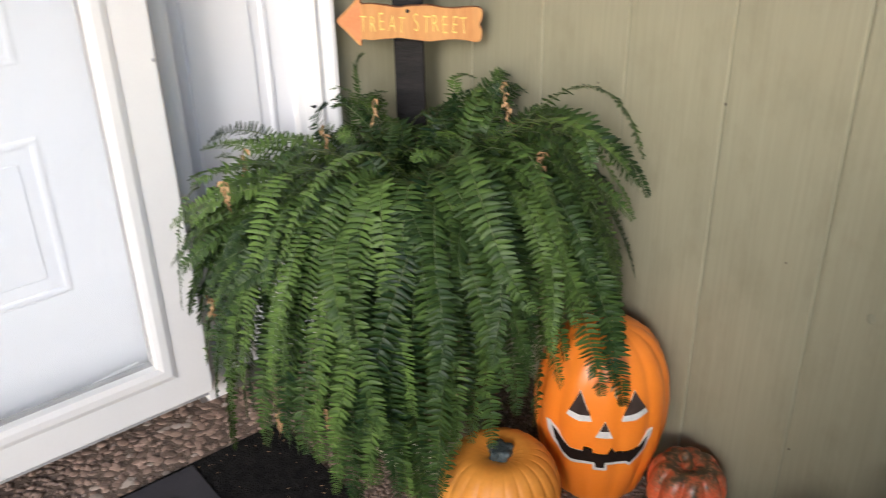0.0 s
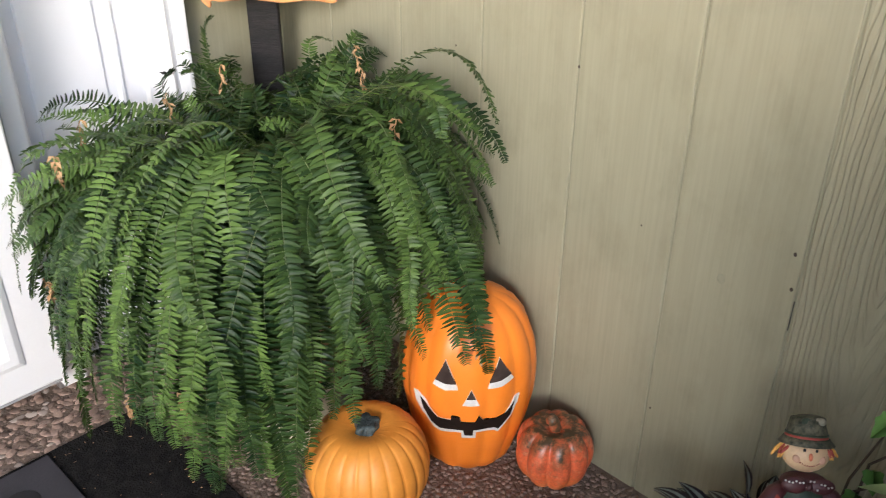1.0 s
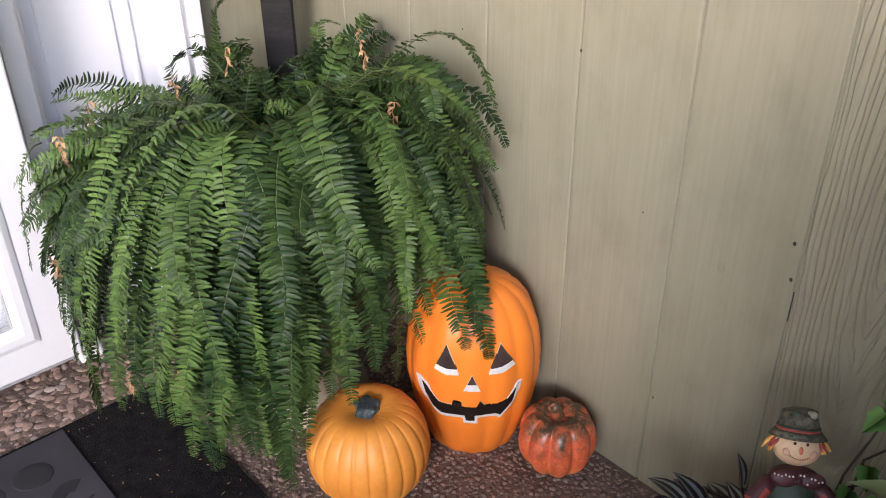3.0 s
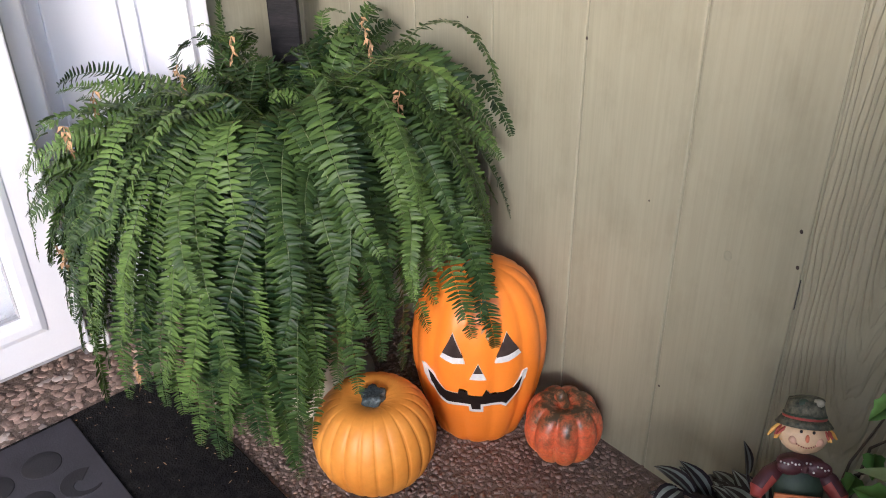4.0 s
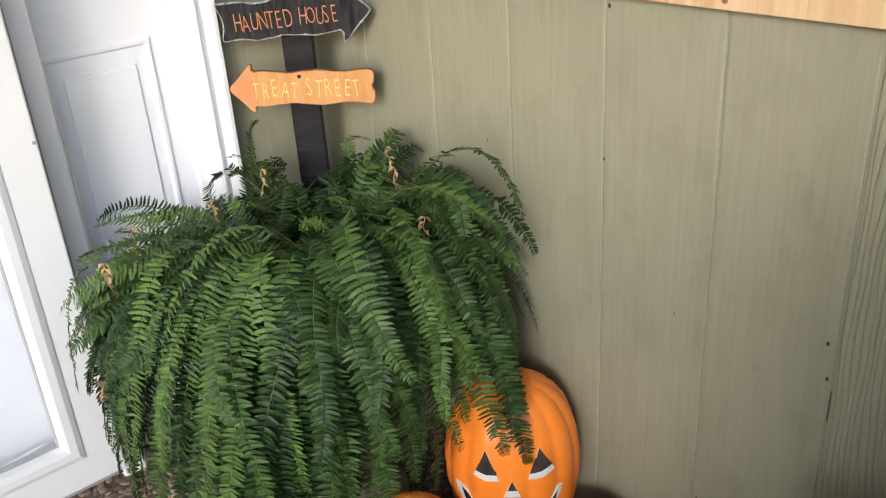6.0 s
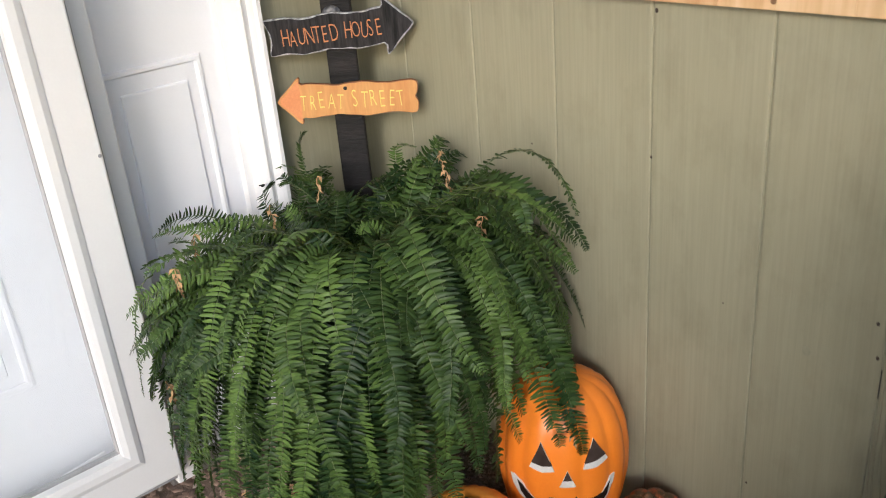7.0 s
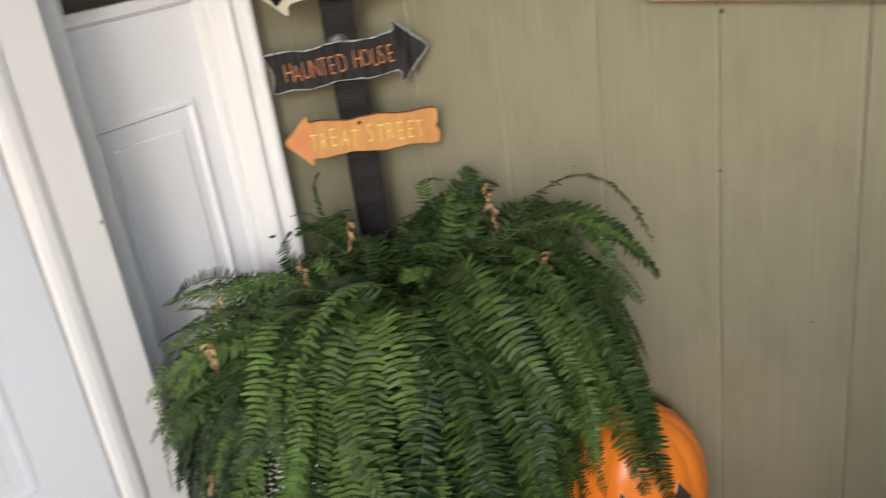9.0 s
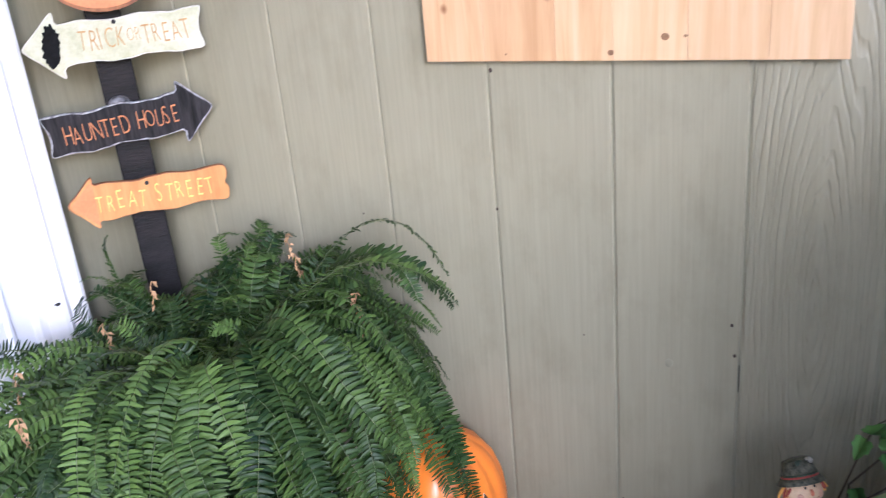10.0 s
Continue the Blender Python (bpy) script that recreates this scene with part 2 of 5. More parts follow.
RED_GLAZE = red_pumpkin_material()
FERN = leaf_material("fern_leaf", (0.005, 0.021, 0.008), (0.128, 0.205, 0.046), (0.17, 0.3, 0.04), 0.46)
STALK = surf("fern_stalk", (0.1, 0.14, 0.05), (0.16, 0.2, 0.08), 40, 200, 0.5)
IVY = leaf_material("ivy_leaf", (0.05, 0.15, 0.035), (0.18, 0.36, 0.09), (0.25, 0.45, 0.1), 0.4)
VARIEGATED = leaf_material("variegated_leaf", (0.12, 0.2, 0.07), (0.35, 0.42, 0.22), (0.3, 0.4, 0.15), 0.4)
PURPLE = leaf_material("purple_leaf", (0.012, 0.009, 0.013), (0.03, 0.026, 0.03), (0.06, 0.015, 0.04), 0.35)
SILVER = leaf_material("silver_stripe", (0.12, 0.14, 0.13), (0.42, 0.45, 0.42), (0.2, 0.25, 0.2), 0.35)
PINE = wood_material("bare_pine")
GLASS = glass_material()


# ---- helpers for shapes ----
def finish(name, bm, material, smooth=False):
    me = bpy.data.meshes.new(name)
    bm.to_mesh(me)
    bm.free()
    for m in material if isinstance(material, (list, tuple)) else (material,):
        me.materials.append(m)
    if smooth:
        me.shade_smooth()
    return me


def part(name, bm, material, parent=None, label="", smooth=False):
    ob = new(name, finish(name, bm, material, smooth) if isinstance(bm, bmesh.types.BMesh) else bm)
    if parent:
        ob.parent = parent
    return tagged(ob, label)


def thing(name, label, category, group="", kind="", at=None):
    ob = new(name)
    ob.empty_display_size = 0.05
    if at is not None:
        ob.matrix_basis = at
    return tagged(ob, label, category, group, kind)


def box(bm, lo, hi, bevel=0.0, seg=1):
    lo, hi = Vector(lo), Vector(hi)
    r = bmesh.ops.create_cube(bm, size=1, matrix=Matrix.LocRotScale((lo + hi) / 2, None, hi - lo))
    if bevel:
        edges = list({e for v in r["verts"] for e in v.link_edges})
        bmesh.ops.bevel(bm, geom=edges, offset=bevel, segments=seg, profile=0.5, affect="EDGES")
    return bm


def boxed(lo, hi, bevel=0.0, seg=1):
    return box(bmesh.new(), lo, hi, bevel, seg)


def rings(bm, loops, cap_start=False, cap_end=False, closed=True):
    """Skins a list of equal loops of points."""
    vs = [[bm.verts.new(p) for p in loop] for loop in loops]
    n = len(vs[0])
    for a, b in zip(vs, vs[1:]):
        for i in range(n if closed else n - 1):
            k = (i + 1) % n
            bm.faces.new((a[i], a[k], b[k], b[i]))
    if cap_start:
        bm.faces.new(list(reversed(vs[0])))
    if cap_end:
        bm.faces.new(vs[-1])
    return bm


def lathe(profile, n=32, wobble=None):
    """Profile of (radius, height) turned about z."""
    loops = []
    for r, z in profile:
        loops.append([((r * (wobble(a, z) if wobble else 1)) * math.cos(a), (r * (wobble(a, z) if wobble else 1)) * math.sin(a), z)
                      for a in (2 * math.pi * i / n for i in range(n))])
    return rings(bmesh.new(), loops, True, True)


def tube(bm, points, radii, n=6):
    loops = []
    up = Vector((0.13, 0.21, 0.97))
    for i, p in enumerate(points):
        d = (Vector(points[min(i + 1, len(points) - 1)]) - Vector(points[max(i - 1, 0)])).normalized()
        s = d.cross(up)
        s = s.normalized() if s.length > 1e-5 else d.orthogonal().normalized()
        u = s.cross(d)
        r = radii[i] if isinstance(radii, (list, tuple)) else radii
        loops.append([Vector(p) + r * (s * math.cos(2 * math.pi * k / n) + u * math.sin(2 * math.pi * k / n)) for k in range(n)])
    return rings(bm, loops, True, True)


def slab(outline, thick):
    """A flat outline in x (along) and z (up), standing on y = 0 .. thick."""
    bm = bmesh.new()
    front = [bm.verts.new((x, 0, z)) for x, z in outline]
    back = [bm.verts.new((x, thick, z)) for x, z in outline]
    n = len(outline)
    bm.faces.new(front)
    bm.faces.new(list(reversed(back)))
    for i in range(n):
        k = (i + 1) % n
        bm.faces.new((front[k], front[i], back[i], back[k]))
    bmesh.ops.recalc_face_normals(bm, faces=bm.faces)
    return bm


# ---- the place: floor, walls, and an unseen roof added to shape the light ----
WALL_X, DOOR_Y, PITCH, GROOVE_Y = 1.22, 1.565, 0.2032, 0.375
ROOF_Z, ROOF_Y, ROOF_X = 2.7, -1.0, -7.0

ground = part("ground", boxed((-60, -60, -0.35), (60, 60, -0.2)), WALKWAY)
tagged(ground, "plain pale ground round the porch", "ground", kind="structure")
floor = part("floor", boxed((-3.8, -1.5, -0.2), (1.4, 1.9, 0)), CONCRETE)
tagged(floor, "brown exposed aggregate concrete porch floor", "floor", kind="structure")
# unseen slab, its edges set by how much sun and sky it blocks
ceiling = part("ceiling", boxed((ROOF_X, ROOF_Y, ROOF_Z), (1.4, 1.9, ROOF_Z + 0.15)), PORCH_WHITE)
tagged(ceiling, "white ceiling slab, unseen, added to block sun and sky", "ceiling", kind="structure")

wall_east = part("wall_east", boxed((WALL_X + 0.003, -1.5, 0), (WALL_X + 0.15, 1.9, ROOF_Z)), GROOVE)
tagged(wall_east, "sage green grooved plywood siding wall", "wall", kind="structure")


def siding_board(y0, y1, material):
    """One board between two grooves, its long edges rounded into the groove."""
    g, e, n = 0.0018, 0.003, 3
    prof = [(WALL_X + 0.007, y0 + g)] + [(WALL_X + e - e * math.sin(math.pi / 2 * i / n), y0 + g + e - e * math.cos(math.pi / 2 * i / n)) for i in range(n + 1)]
    prof += [(x, y0 + y1 - y) for x, y in reversed(prof)]
    bm = bmesh.new()
    rings(bm, [[(x, y, z) for x, y in prof] for z in (0.0, ROOF_Z)], True, True)
    bmesh.ops.recalc_face_normals(bm, faces=bm.faces)
    return part("siding_board", bm, material, wall_east)


edges = [GROOVE_Y + PITCH * k for k in range(-8, 7)]
edges[-1] = DOOR_Y + 0.02
for k, (a, b) in enumerate(zip(edges, edges[1:])):
    siding_board(a, b, SIDING_GRAIN if a < GROOVE_Y - 0.1 and a > -0.5 else SIDING)

wall_north = thing("wall_north", "house front wall with a white entry", "wall", kind="structure")
part("siding_panel", boxed((0.962, DOOR_Y, 0), (WALL_X + 0.006, DOOR_Y + 0.2, ROOF_Z)), SIDING, wall_north)
part("siding_panel", boxed((-3.8, DOOR_Y, 0), (-0.42, DOOR_Y + 0.2, ROOF_Z)), SIDING, wall_north)
part("header", boxed((-0.42, DOOR_Y, 2.1), (0.962, DOOR_Y + 0.2, ROOF_Z)), SIDING, wall_north)
part("back_panel", boxed((-0.5, 1.80, 0), (1.0, 1.86, ROOF_Z)), GROOVE, wall_north)

# unseen wall, added to keep sun off the right end of wall_east
wall_south = part("wall_south", boxed((-0.05, -0.64, 0), (WALL_X, -0.5, 1.35)), SIDING)
tagged(wall_south, "plain sage wall, unseen, added to shade the right of the siding", "wall", kind="structure")
# unseen parapet, its height set to shade the foot of wall_east
low_shade_wall = part("wall_south_low", boxed((-1.8, -0.64, 0), (-0.05, -0.5, 0.82), 0.006, 2), SIDING)
tagged(low_shade_wall, "plain low sage wall, unseen, added to shade the lower siding", "wall", kind="structure")
# unseen wall, added to limit the light from the west
wall_west = part("wall_west", boxed((-3.8, 0.0, 0), (-3.65, DOOR_Y, ROOF_Z)), PORCH_WHITE)
tagged(wall_west, "plain white wall, unseen, added to close off light from the west", "wall", kind="structure")
# entry trim: stepped white casing beside the sidelight
door_trim = thing("door_trim", "white painted stepped wooden entry casing", "trim", kind="structure")
bm = bmesh.new()
prof = [(0.930, 1.66), (0.930, 1.615), (0.944, 1.612), (0.948, 1.585), (0.953, 1.573), (0.960, 1.568), (0.967, 1.573), (0.970, 1.582),
        (0.978, 1.580), (0.982, 1.562), (0.988, 1.556), (0.996, 1.556), (1.0, 1.562), (1.0, 1.66)]
rings(bm, [[(x - 0.022, y - 0.034, z) for x, y in prof] for z in (0.0, 2.15)], True, True)
bmesh.ops.recalc_face_normals(bm, faces=bm.faces)
part("casing", bm, WHITE, door_trim)
part("casing", boxed((-0.42, 1.522, 0), (-0.36, 1.63, 2.15), 0.006, 2), WHITE, door_trim)
part("head_casing", boxed((-0.42, 1.516, 2.08), (0.978, 1.63, 2.16), 0.006, 2), WHITE, door_trim)
part("mullion_post", boxed((0.592, 1.526, 0.05), (0.64, 1.67, 2.08), 0.004, 2), WHITE, door_trim)
part("threshold", boxed((-0.36, 1.645, 0.0), (0.908, 1.69, 0.055), 0.006, 2), GREY_SEAL, door_trim, "grey aluminium threshold")
part("sill", boxed((0.6, 1.592, 0.0), (0.908, 1.64, 0.045), 0.005, 2), ALU, door_trim, "grey metal sill under the sidelight")


def frame_ring(bm, lo, hi, w, y0, y1, slope=0.0):
    """A rectangular moulding ring in the xz plane, its front sloping inwards."""
    (x0, z0), (x1, z1) = lo, hi
    loops = []
    for inset, y in ((0, y1), (0, y0 + slope), (w * 0.3, y0), (w * 0.7, y0), (w, y0 + slope), (w, y1)):
        loops.append([(x0 + inset, y, z0 + inset), (x1 - inset, y, z0 + inset), (x1 - inset, y, z1 - inset), (x0 + inset, y, z1 - inset)])
    rings(bm, loops)
    bmesh.ops.recalc_face_normals(bm, faces=bm.faces)
    return bm


# sidelight: fixed white panel with a glazed upper half
sidelight = thing("sidelight", "white sidelight with a raised lower panel and a glazed top", "sidelight", kind="structure")
part("panel", boxed((0.64, 1.602, 0.05), (0.915, 1.656, 1.07)), VINYL, sidelight)
part("moulding", frame_ring(bmesh.new(), (0.653, 0.17), (0.866, 0.914), 0.014, 1.595, 1.606, 0.005), VINYL, sidelight)
part("raised_field", boxed((0.69, 1.597, 0.21), (0.831, 1.606, 0.868), 0.004, 2), VINYL, sidelight)
part("glazing_bead", frame_ring(bmesh.new(), (0.655, 1.07), (0.915, 2.08), 0.024, 1.592, 1.626, 0.008), WHITE, sidelight)
pane = part("pane", boxed((0.67, 1.621, 1.083), (0.90, 1.626, 2.07)), GLASS, sidelight)
# black sheet painted in place of the room's shade
part("dark_room", boxed((0.655, 1.7, 1.07), (0.915, 1.71, 2.08)), BLACK, sidelight, "black sheet standing in for the unlit room behind the glass")

# entry door behind the storm door
door_1 = thing("door_1", "white panelled entry door behind the storm door", "door", kind="structure")
part("leaf", boxed((-0.33, 1.572, 0.06), (0.592, 1.615, 2.08)), VINYL, door_1)
for x0, x1 in ((-0.23, 0.035), (0.125, 0.392)):
    for z0, z1 in ((0.385, 0.69), (0.815, 1.9)):
        part("moulding", frame_ring(bmesh.new(), (x0, z0), (x1, z1), 0.016, 1.5702, 1.575, 0.001), VINYL, door_1)
        part("raised_field", boxed((x0 + 0.04, 1.5706, z0 + 0.04), (x1 - 0.04, 1.5745, z1 - 0.04), 0.0015, 1), VINYL, door_1)
part("door_sweep", boxed((-0.33, 1.555, 0.07), (0.592, 1.5715, 0.10)), GREY_SEAL, door_1)

bm = boxed((0.365, 1.511, 0.209), (0.462, 1.514, 0.224), 0.001)
bmesh.ops.rotate(bm, verts=bm.verts, cent=(0.462, 1.512, 0.209), matrix=Matrix.Rotation(radians(-6), 3, "Y"))
part("torn_strip", bm, WHITE, door_1, "loose end of white weather strip")
part("weather_strip", boxed((-0.25, 1.517, 0.192), (0.475, 1.525, 0.201), 0.002), RUBBER, door_1, "dark weather strip")

# storm door: white frame with a full glass
storm_door = thing("storm_door", "closed white full-glass storm door", "storm door", kind="structure")
SX0, SX1, SY0, SY1, SZ0 = -0.33, 0.583, 1.461, 1.494, 0.122
bm = bmesh.new()
loops = []
for side, base_w, top_w, y in ((0, 0, 0, SY1), (0, 0, 0, SY0 + 0.004), (0.0012, 0.0012, 0.0012, SY0 + 0.0012), (0.004, 0.004, 0.004, SY0), (0.096, 0.083, 0.098, SY0), (0.098, 0.085, 0.1, SY0 + 0.002), (0.098, 0.085, 0.1, SY1)):
    x0, x1, z0, z1 = SX0 + side, SX1 - side, SZ0 + base_w, 2.06 - top_w
    loops.append([(x0, y, z0), (x1, y, z0), (x1, y, z1), (x0, y, z1)])
rings(bm, loops)
bmesh.ops.recalc_face_normals(bm, faces=bm.faces)
part("frame", bm, WHITE, storm_door)
part("glazing_bead", frame_ring(bmesh.new(), (SX0 + 0.07, SZ0 + 0.066), (SX1 - 0.069, 1.98), 0.036, SY0 - 0.006, SY1, 0.004), WHITE, storm_door)
part("gasket", frame_ring(bmesh.new(), (SX0 + 0.106, SZ0 + 0.101), (SX1 - 0.104, 1.952), 0.004, SY0 + 0.016, SY1, 0.001), GREY_SEAL, storm_door)
storm_glass = part("pane", boxed((SX0 + 0.1, SY0 + 0.02, SZ0 + 0.08), (SX1 - 0.1, SY0 + 0.025, 1.97)), GLASS, storm_door)
for g in (pane, storm_glass):
    g.visible_shadow = False
part("edge_strip", boxed((SX1 + 0.002, SY0 + 0.016, SZ0 + 0.002), (SX1 + 0.006, SY1 + 0.02, 2.06)), ALU, storm_door, "bare metal edge strip")
part("expander", boxed((SX0 + 0.01, SY0 + 0.008, SZ0 - 0.01), (SX1 - 0.01, SY1, SZ0 - 0.0005)), GREY_SEAL, storm_door, "grey rubber door sweep")


# ---- mats ----
carpet_mat = part("carpet_mat", boxed((-0.45, 0.68, 0.0), (0.696, 1.42, 0.009), 0.003, 2), BLACK_CARPET)
tagged(carpet_mat, "black ribbed carpet doormat on the aggregate floor", "doormat")


def rubber_mat():
    mat = thing("rubber_mat", "dark grey rubber mat with raised dots on the black mat", "doormat")
    part("sheet", boxed((-0.45, 0.70, 0.009), (0.493, 1.408, 0.0135), 0.0015), RUBBER, mat)
    rnd = random.Random(12)
    for k in range(8):
        for i in range(10):
            x, y = 0.444 - 0.084 * i - (0.041 if k % 2 == 0 else 0) + rnd.uniform(-0.004, 0.004), 1.317 - 0.088 * k + rnd.uniform(-0.004, 0.004)
            if x < -0.4 or y < 0.75:
                continue
            bm = bmesh.new()
            loops = []
            if (i + 2 * k) % 3 == 2:
                turn = rnd.uniform(0, 6.28)
                for q in range(22):
                    f = q / 21
                    c = turn + 4.6 * f
                    r0, r1 = 0.034 * min(1.0, 0.05 + 0.95 * f ** 1.5), 0.035 + 0.003 * f
                    loops.append([(x + r * math.cos(c) * 1.05, y + r * math.sin(c), z) for r, z in ((r0, 0.0133), (r0 + 0.001, 0.0146), (r1 - 0.001, 0.0146), (r1, 0.0133))])
                rings(bm, loops, True, True)
                bmesh.ops.recalc_face_normals(bm, faces=bm.faces)
                part("raised_swirl", bm, RUBBER_DARK, mat)
            else:
                w = rnd.uniform(0.032, 0.036)
                for r, z in ((w, 0.0133), (w - 0.001, 0.0144), (w - 0.002, 0.0147), (w * 0.5, 0.0149)):
                    loops.append([(x + r * math.cos(c) * 1.05, y + r * math.sin(c), z) for c in (2 * math.pi * q / 24 for q in range(24))])
                rings(bm, loops, False, True)
                part("raised_dot", bm, RUBBER_DARK, mat, smooth=True)
    return mat


rubber_mat()


# ---- pumpkins ----
def ribbed(profile, ribs, depth, n, seed=0, sharp=0.6):
    rnd = random.Random(seed)
    off = [rnd.uniform(-0.18, 0.18) for _ in range(ribs)]

    def wob(a, z):
        u = a * ribs / (2 * math.pi)
        k = int(u) % ribs
        f = u - int(u)
        return 1 - depth * (1 - abs(math.sin(math.pi * f)) ** sharp) * (1 + off[k])
    return lathe(profile, n, wob)


def orange_pumpkin():
    p = thing("pumpkin", "smooth orange pumpkin with a grey-green stem on the floor", "pumpkin", at=pose(0.851, 0.892, 0, 0, 0, 15) @ Matrix.Diagonal((0.95, 0.95, 0.99, 1)))
    prof = []
    for i in range(25):
        a = -math.pi / 2 + math.pi * i / 24
        r, z = 0.115 * math.cos(a) ** 0.82 if math.cos(a) > 1e-4 else 0.0, 0.103 + 0.103 * math.sin(a)
        if i > 17:
            z -= 0.034 * ((i - 17) / 7) ** 2.2
        if i < 5:
            z = max(z, 0.002) + 0.004 * (4 - i)
        prof.append((max(r, 0.004), max(z, 0.0)))
    part("body", ribbed(prof, 23, 0.036, 230, 3, 0.42), SKIN_ORANGE, p, smooth=True)
    loops = []
    bumps = random.Random(6)
    for z, r, tw, lobe in ((0.156, 0.034, 0, 0.3), (0.166, 0.028, 0.1, 0.24), (0.176, 0.022, 0.25, 0.18), (0.187, 0.02, 0.45, 0.16), (0.194, 0.022, 0.6, 0.2), (0.197, 0.019, 0.65, 0.2), (0.195, 0.009, 0.65, 0.1)):
        loops.append([(r * (1 + lobe * math.cos(5 * a) + bumps.uniform(-0.05, 0.05)) * math.cos(a + tw) + 0.05 * (z - 0.156), r * (1 + lobe * math.cos(5 * a)) * math.sin(a + tw), z + bumps.uniform(-0.0012, 0.0012))
                      for a in (2 * math.pi * q / 40 for q in range(40))])
    part("stem", rings(bmesh.new(), loops, True, True), STEM_GREEN, p, "knobbly grey-green stem", True)


def red_pumpkin():
    p = thing("glazed_pumpkin", "small glossy red and brown ornamental pumpkin by the siding", "pumpkin", at=pose(1.137, 0.703, 0, 0, 0, 8) @ Matrix.Scale(0.96, 4))
    prof = []
    for i in range(21):
        a = -math.pi / 2 + math.pi * i / 20
        r, z = 0.075 * max(math.cos(a), 0) ** 0.8, 0.073 + 0.073 * math.sin(a)
        if i > 14:
            z -= 0.03 * ((i - 14) / 6) ** 2
        prof.append((max(r, 0.003), max(z, 0.0)))
    part("body", ribbed(prof, 9, 0.15, 126, 5, 0.6), RED_GLAZE, p, smooth=True)
    bm = bmesh.new()
    tube(bm, [(0, 0, 0.106), (0.0, 0.001, 0.124), (-0.004, 0.003, 0.14), (-0.01, 0.007, 0.15), (-0.014, 0.009, 0.152)], [0.02, 0.012, 0.011, 0.012, 0.006], 10)
    part("stem", bm, RED_GLAZE, p, smooth=True)


JACK = pose(1.091, 0.877, 0, 0, 0, -45)   # its face looks along local -y


def jack_radius(z):
    """Half width of the moulded lantern at height z."""
    h = [(0.0, 0.076), (0.012, 0.086), (0.04, 0.096), (0.1, 0.113), (0.16, 0.123), (0.21, 0.124), (0.26, 0.118), (0.3, 0.105), (0.328, 0.087), (0.348, 0.062), (0.358, 0.034)]
    for (z0, r0), (z1, r1) in zip(h, h[1:]):
        if z <= z1:
            f = (z - z0) / (z1 - z0)
            f = f * f * (3 - 2 * f) * 0.25 + f * 0.75
            return r0 + (r1 - r0) * f
    return 0.01


def jack_rib(a):
    f = (a + math.pi / 2) * 13 / (2 * math.pi) + 0.5
    f -= math.floor(f)
    return 1 - 0.055 * (1 - abs(math.sin(math.pi * f)) ** 0.65)


def jack_point(u, z, lift):
    """A point of the lantern's front, u metres to the side at height z."""
    r = jack_radius(z)
    s = max(-0.98, min(0.98, u / r))
    a = -math.pi / 2 + math.asin(s)
    q = r * (0.5 + 0.5 * jack_rib(a)) + lift
    return (q * math.cos(a), 0.92 * q * math.sin(a), z)


def jack_patch(outline, lift):
    """A patch with that outline lying on the lantern's front."""
    bm = bmesh.new()
    vs = [bm.verts.new((u, 0, z)) for u, z in outline]
    f = bm.faces.new(vs)
    bmesh.ops.triangulate(bm, faces=[f])
    for _ in range(3):
        long = [e for e in bm.edges if e.calc_length() > 0.012]
        if not long:
            break
        bmesh.ops.subdivide_edges(bm, edges=long, cuts=1)
        bmesh.ops.triangulate(bm, faces=bm.faces)
    for v in bm.verts:
        v.co = jack_point(v.co.x, v.co.z, lift)
    ex = bmesh.ops.extrude_face_region(bm, geom=list(bm.faces))
    for v in ex["geom"]:
        if isinstance(v, bmesh.types.BMVert):
            d = Vector((v.co.x, v.co.y, 0)).normalized()
            v.co -= d * (lift + 0.004)
    bmesh.ops.recalc_face_normals(bm, faces=bm.faces)
    return bm


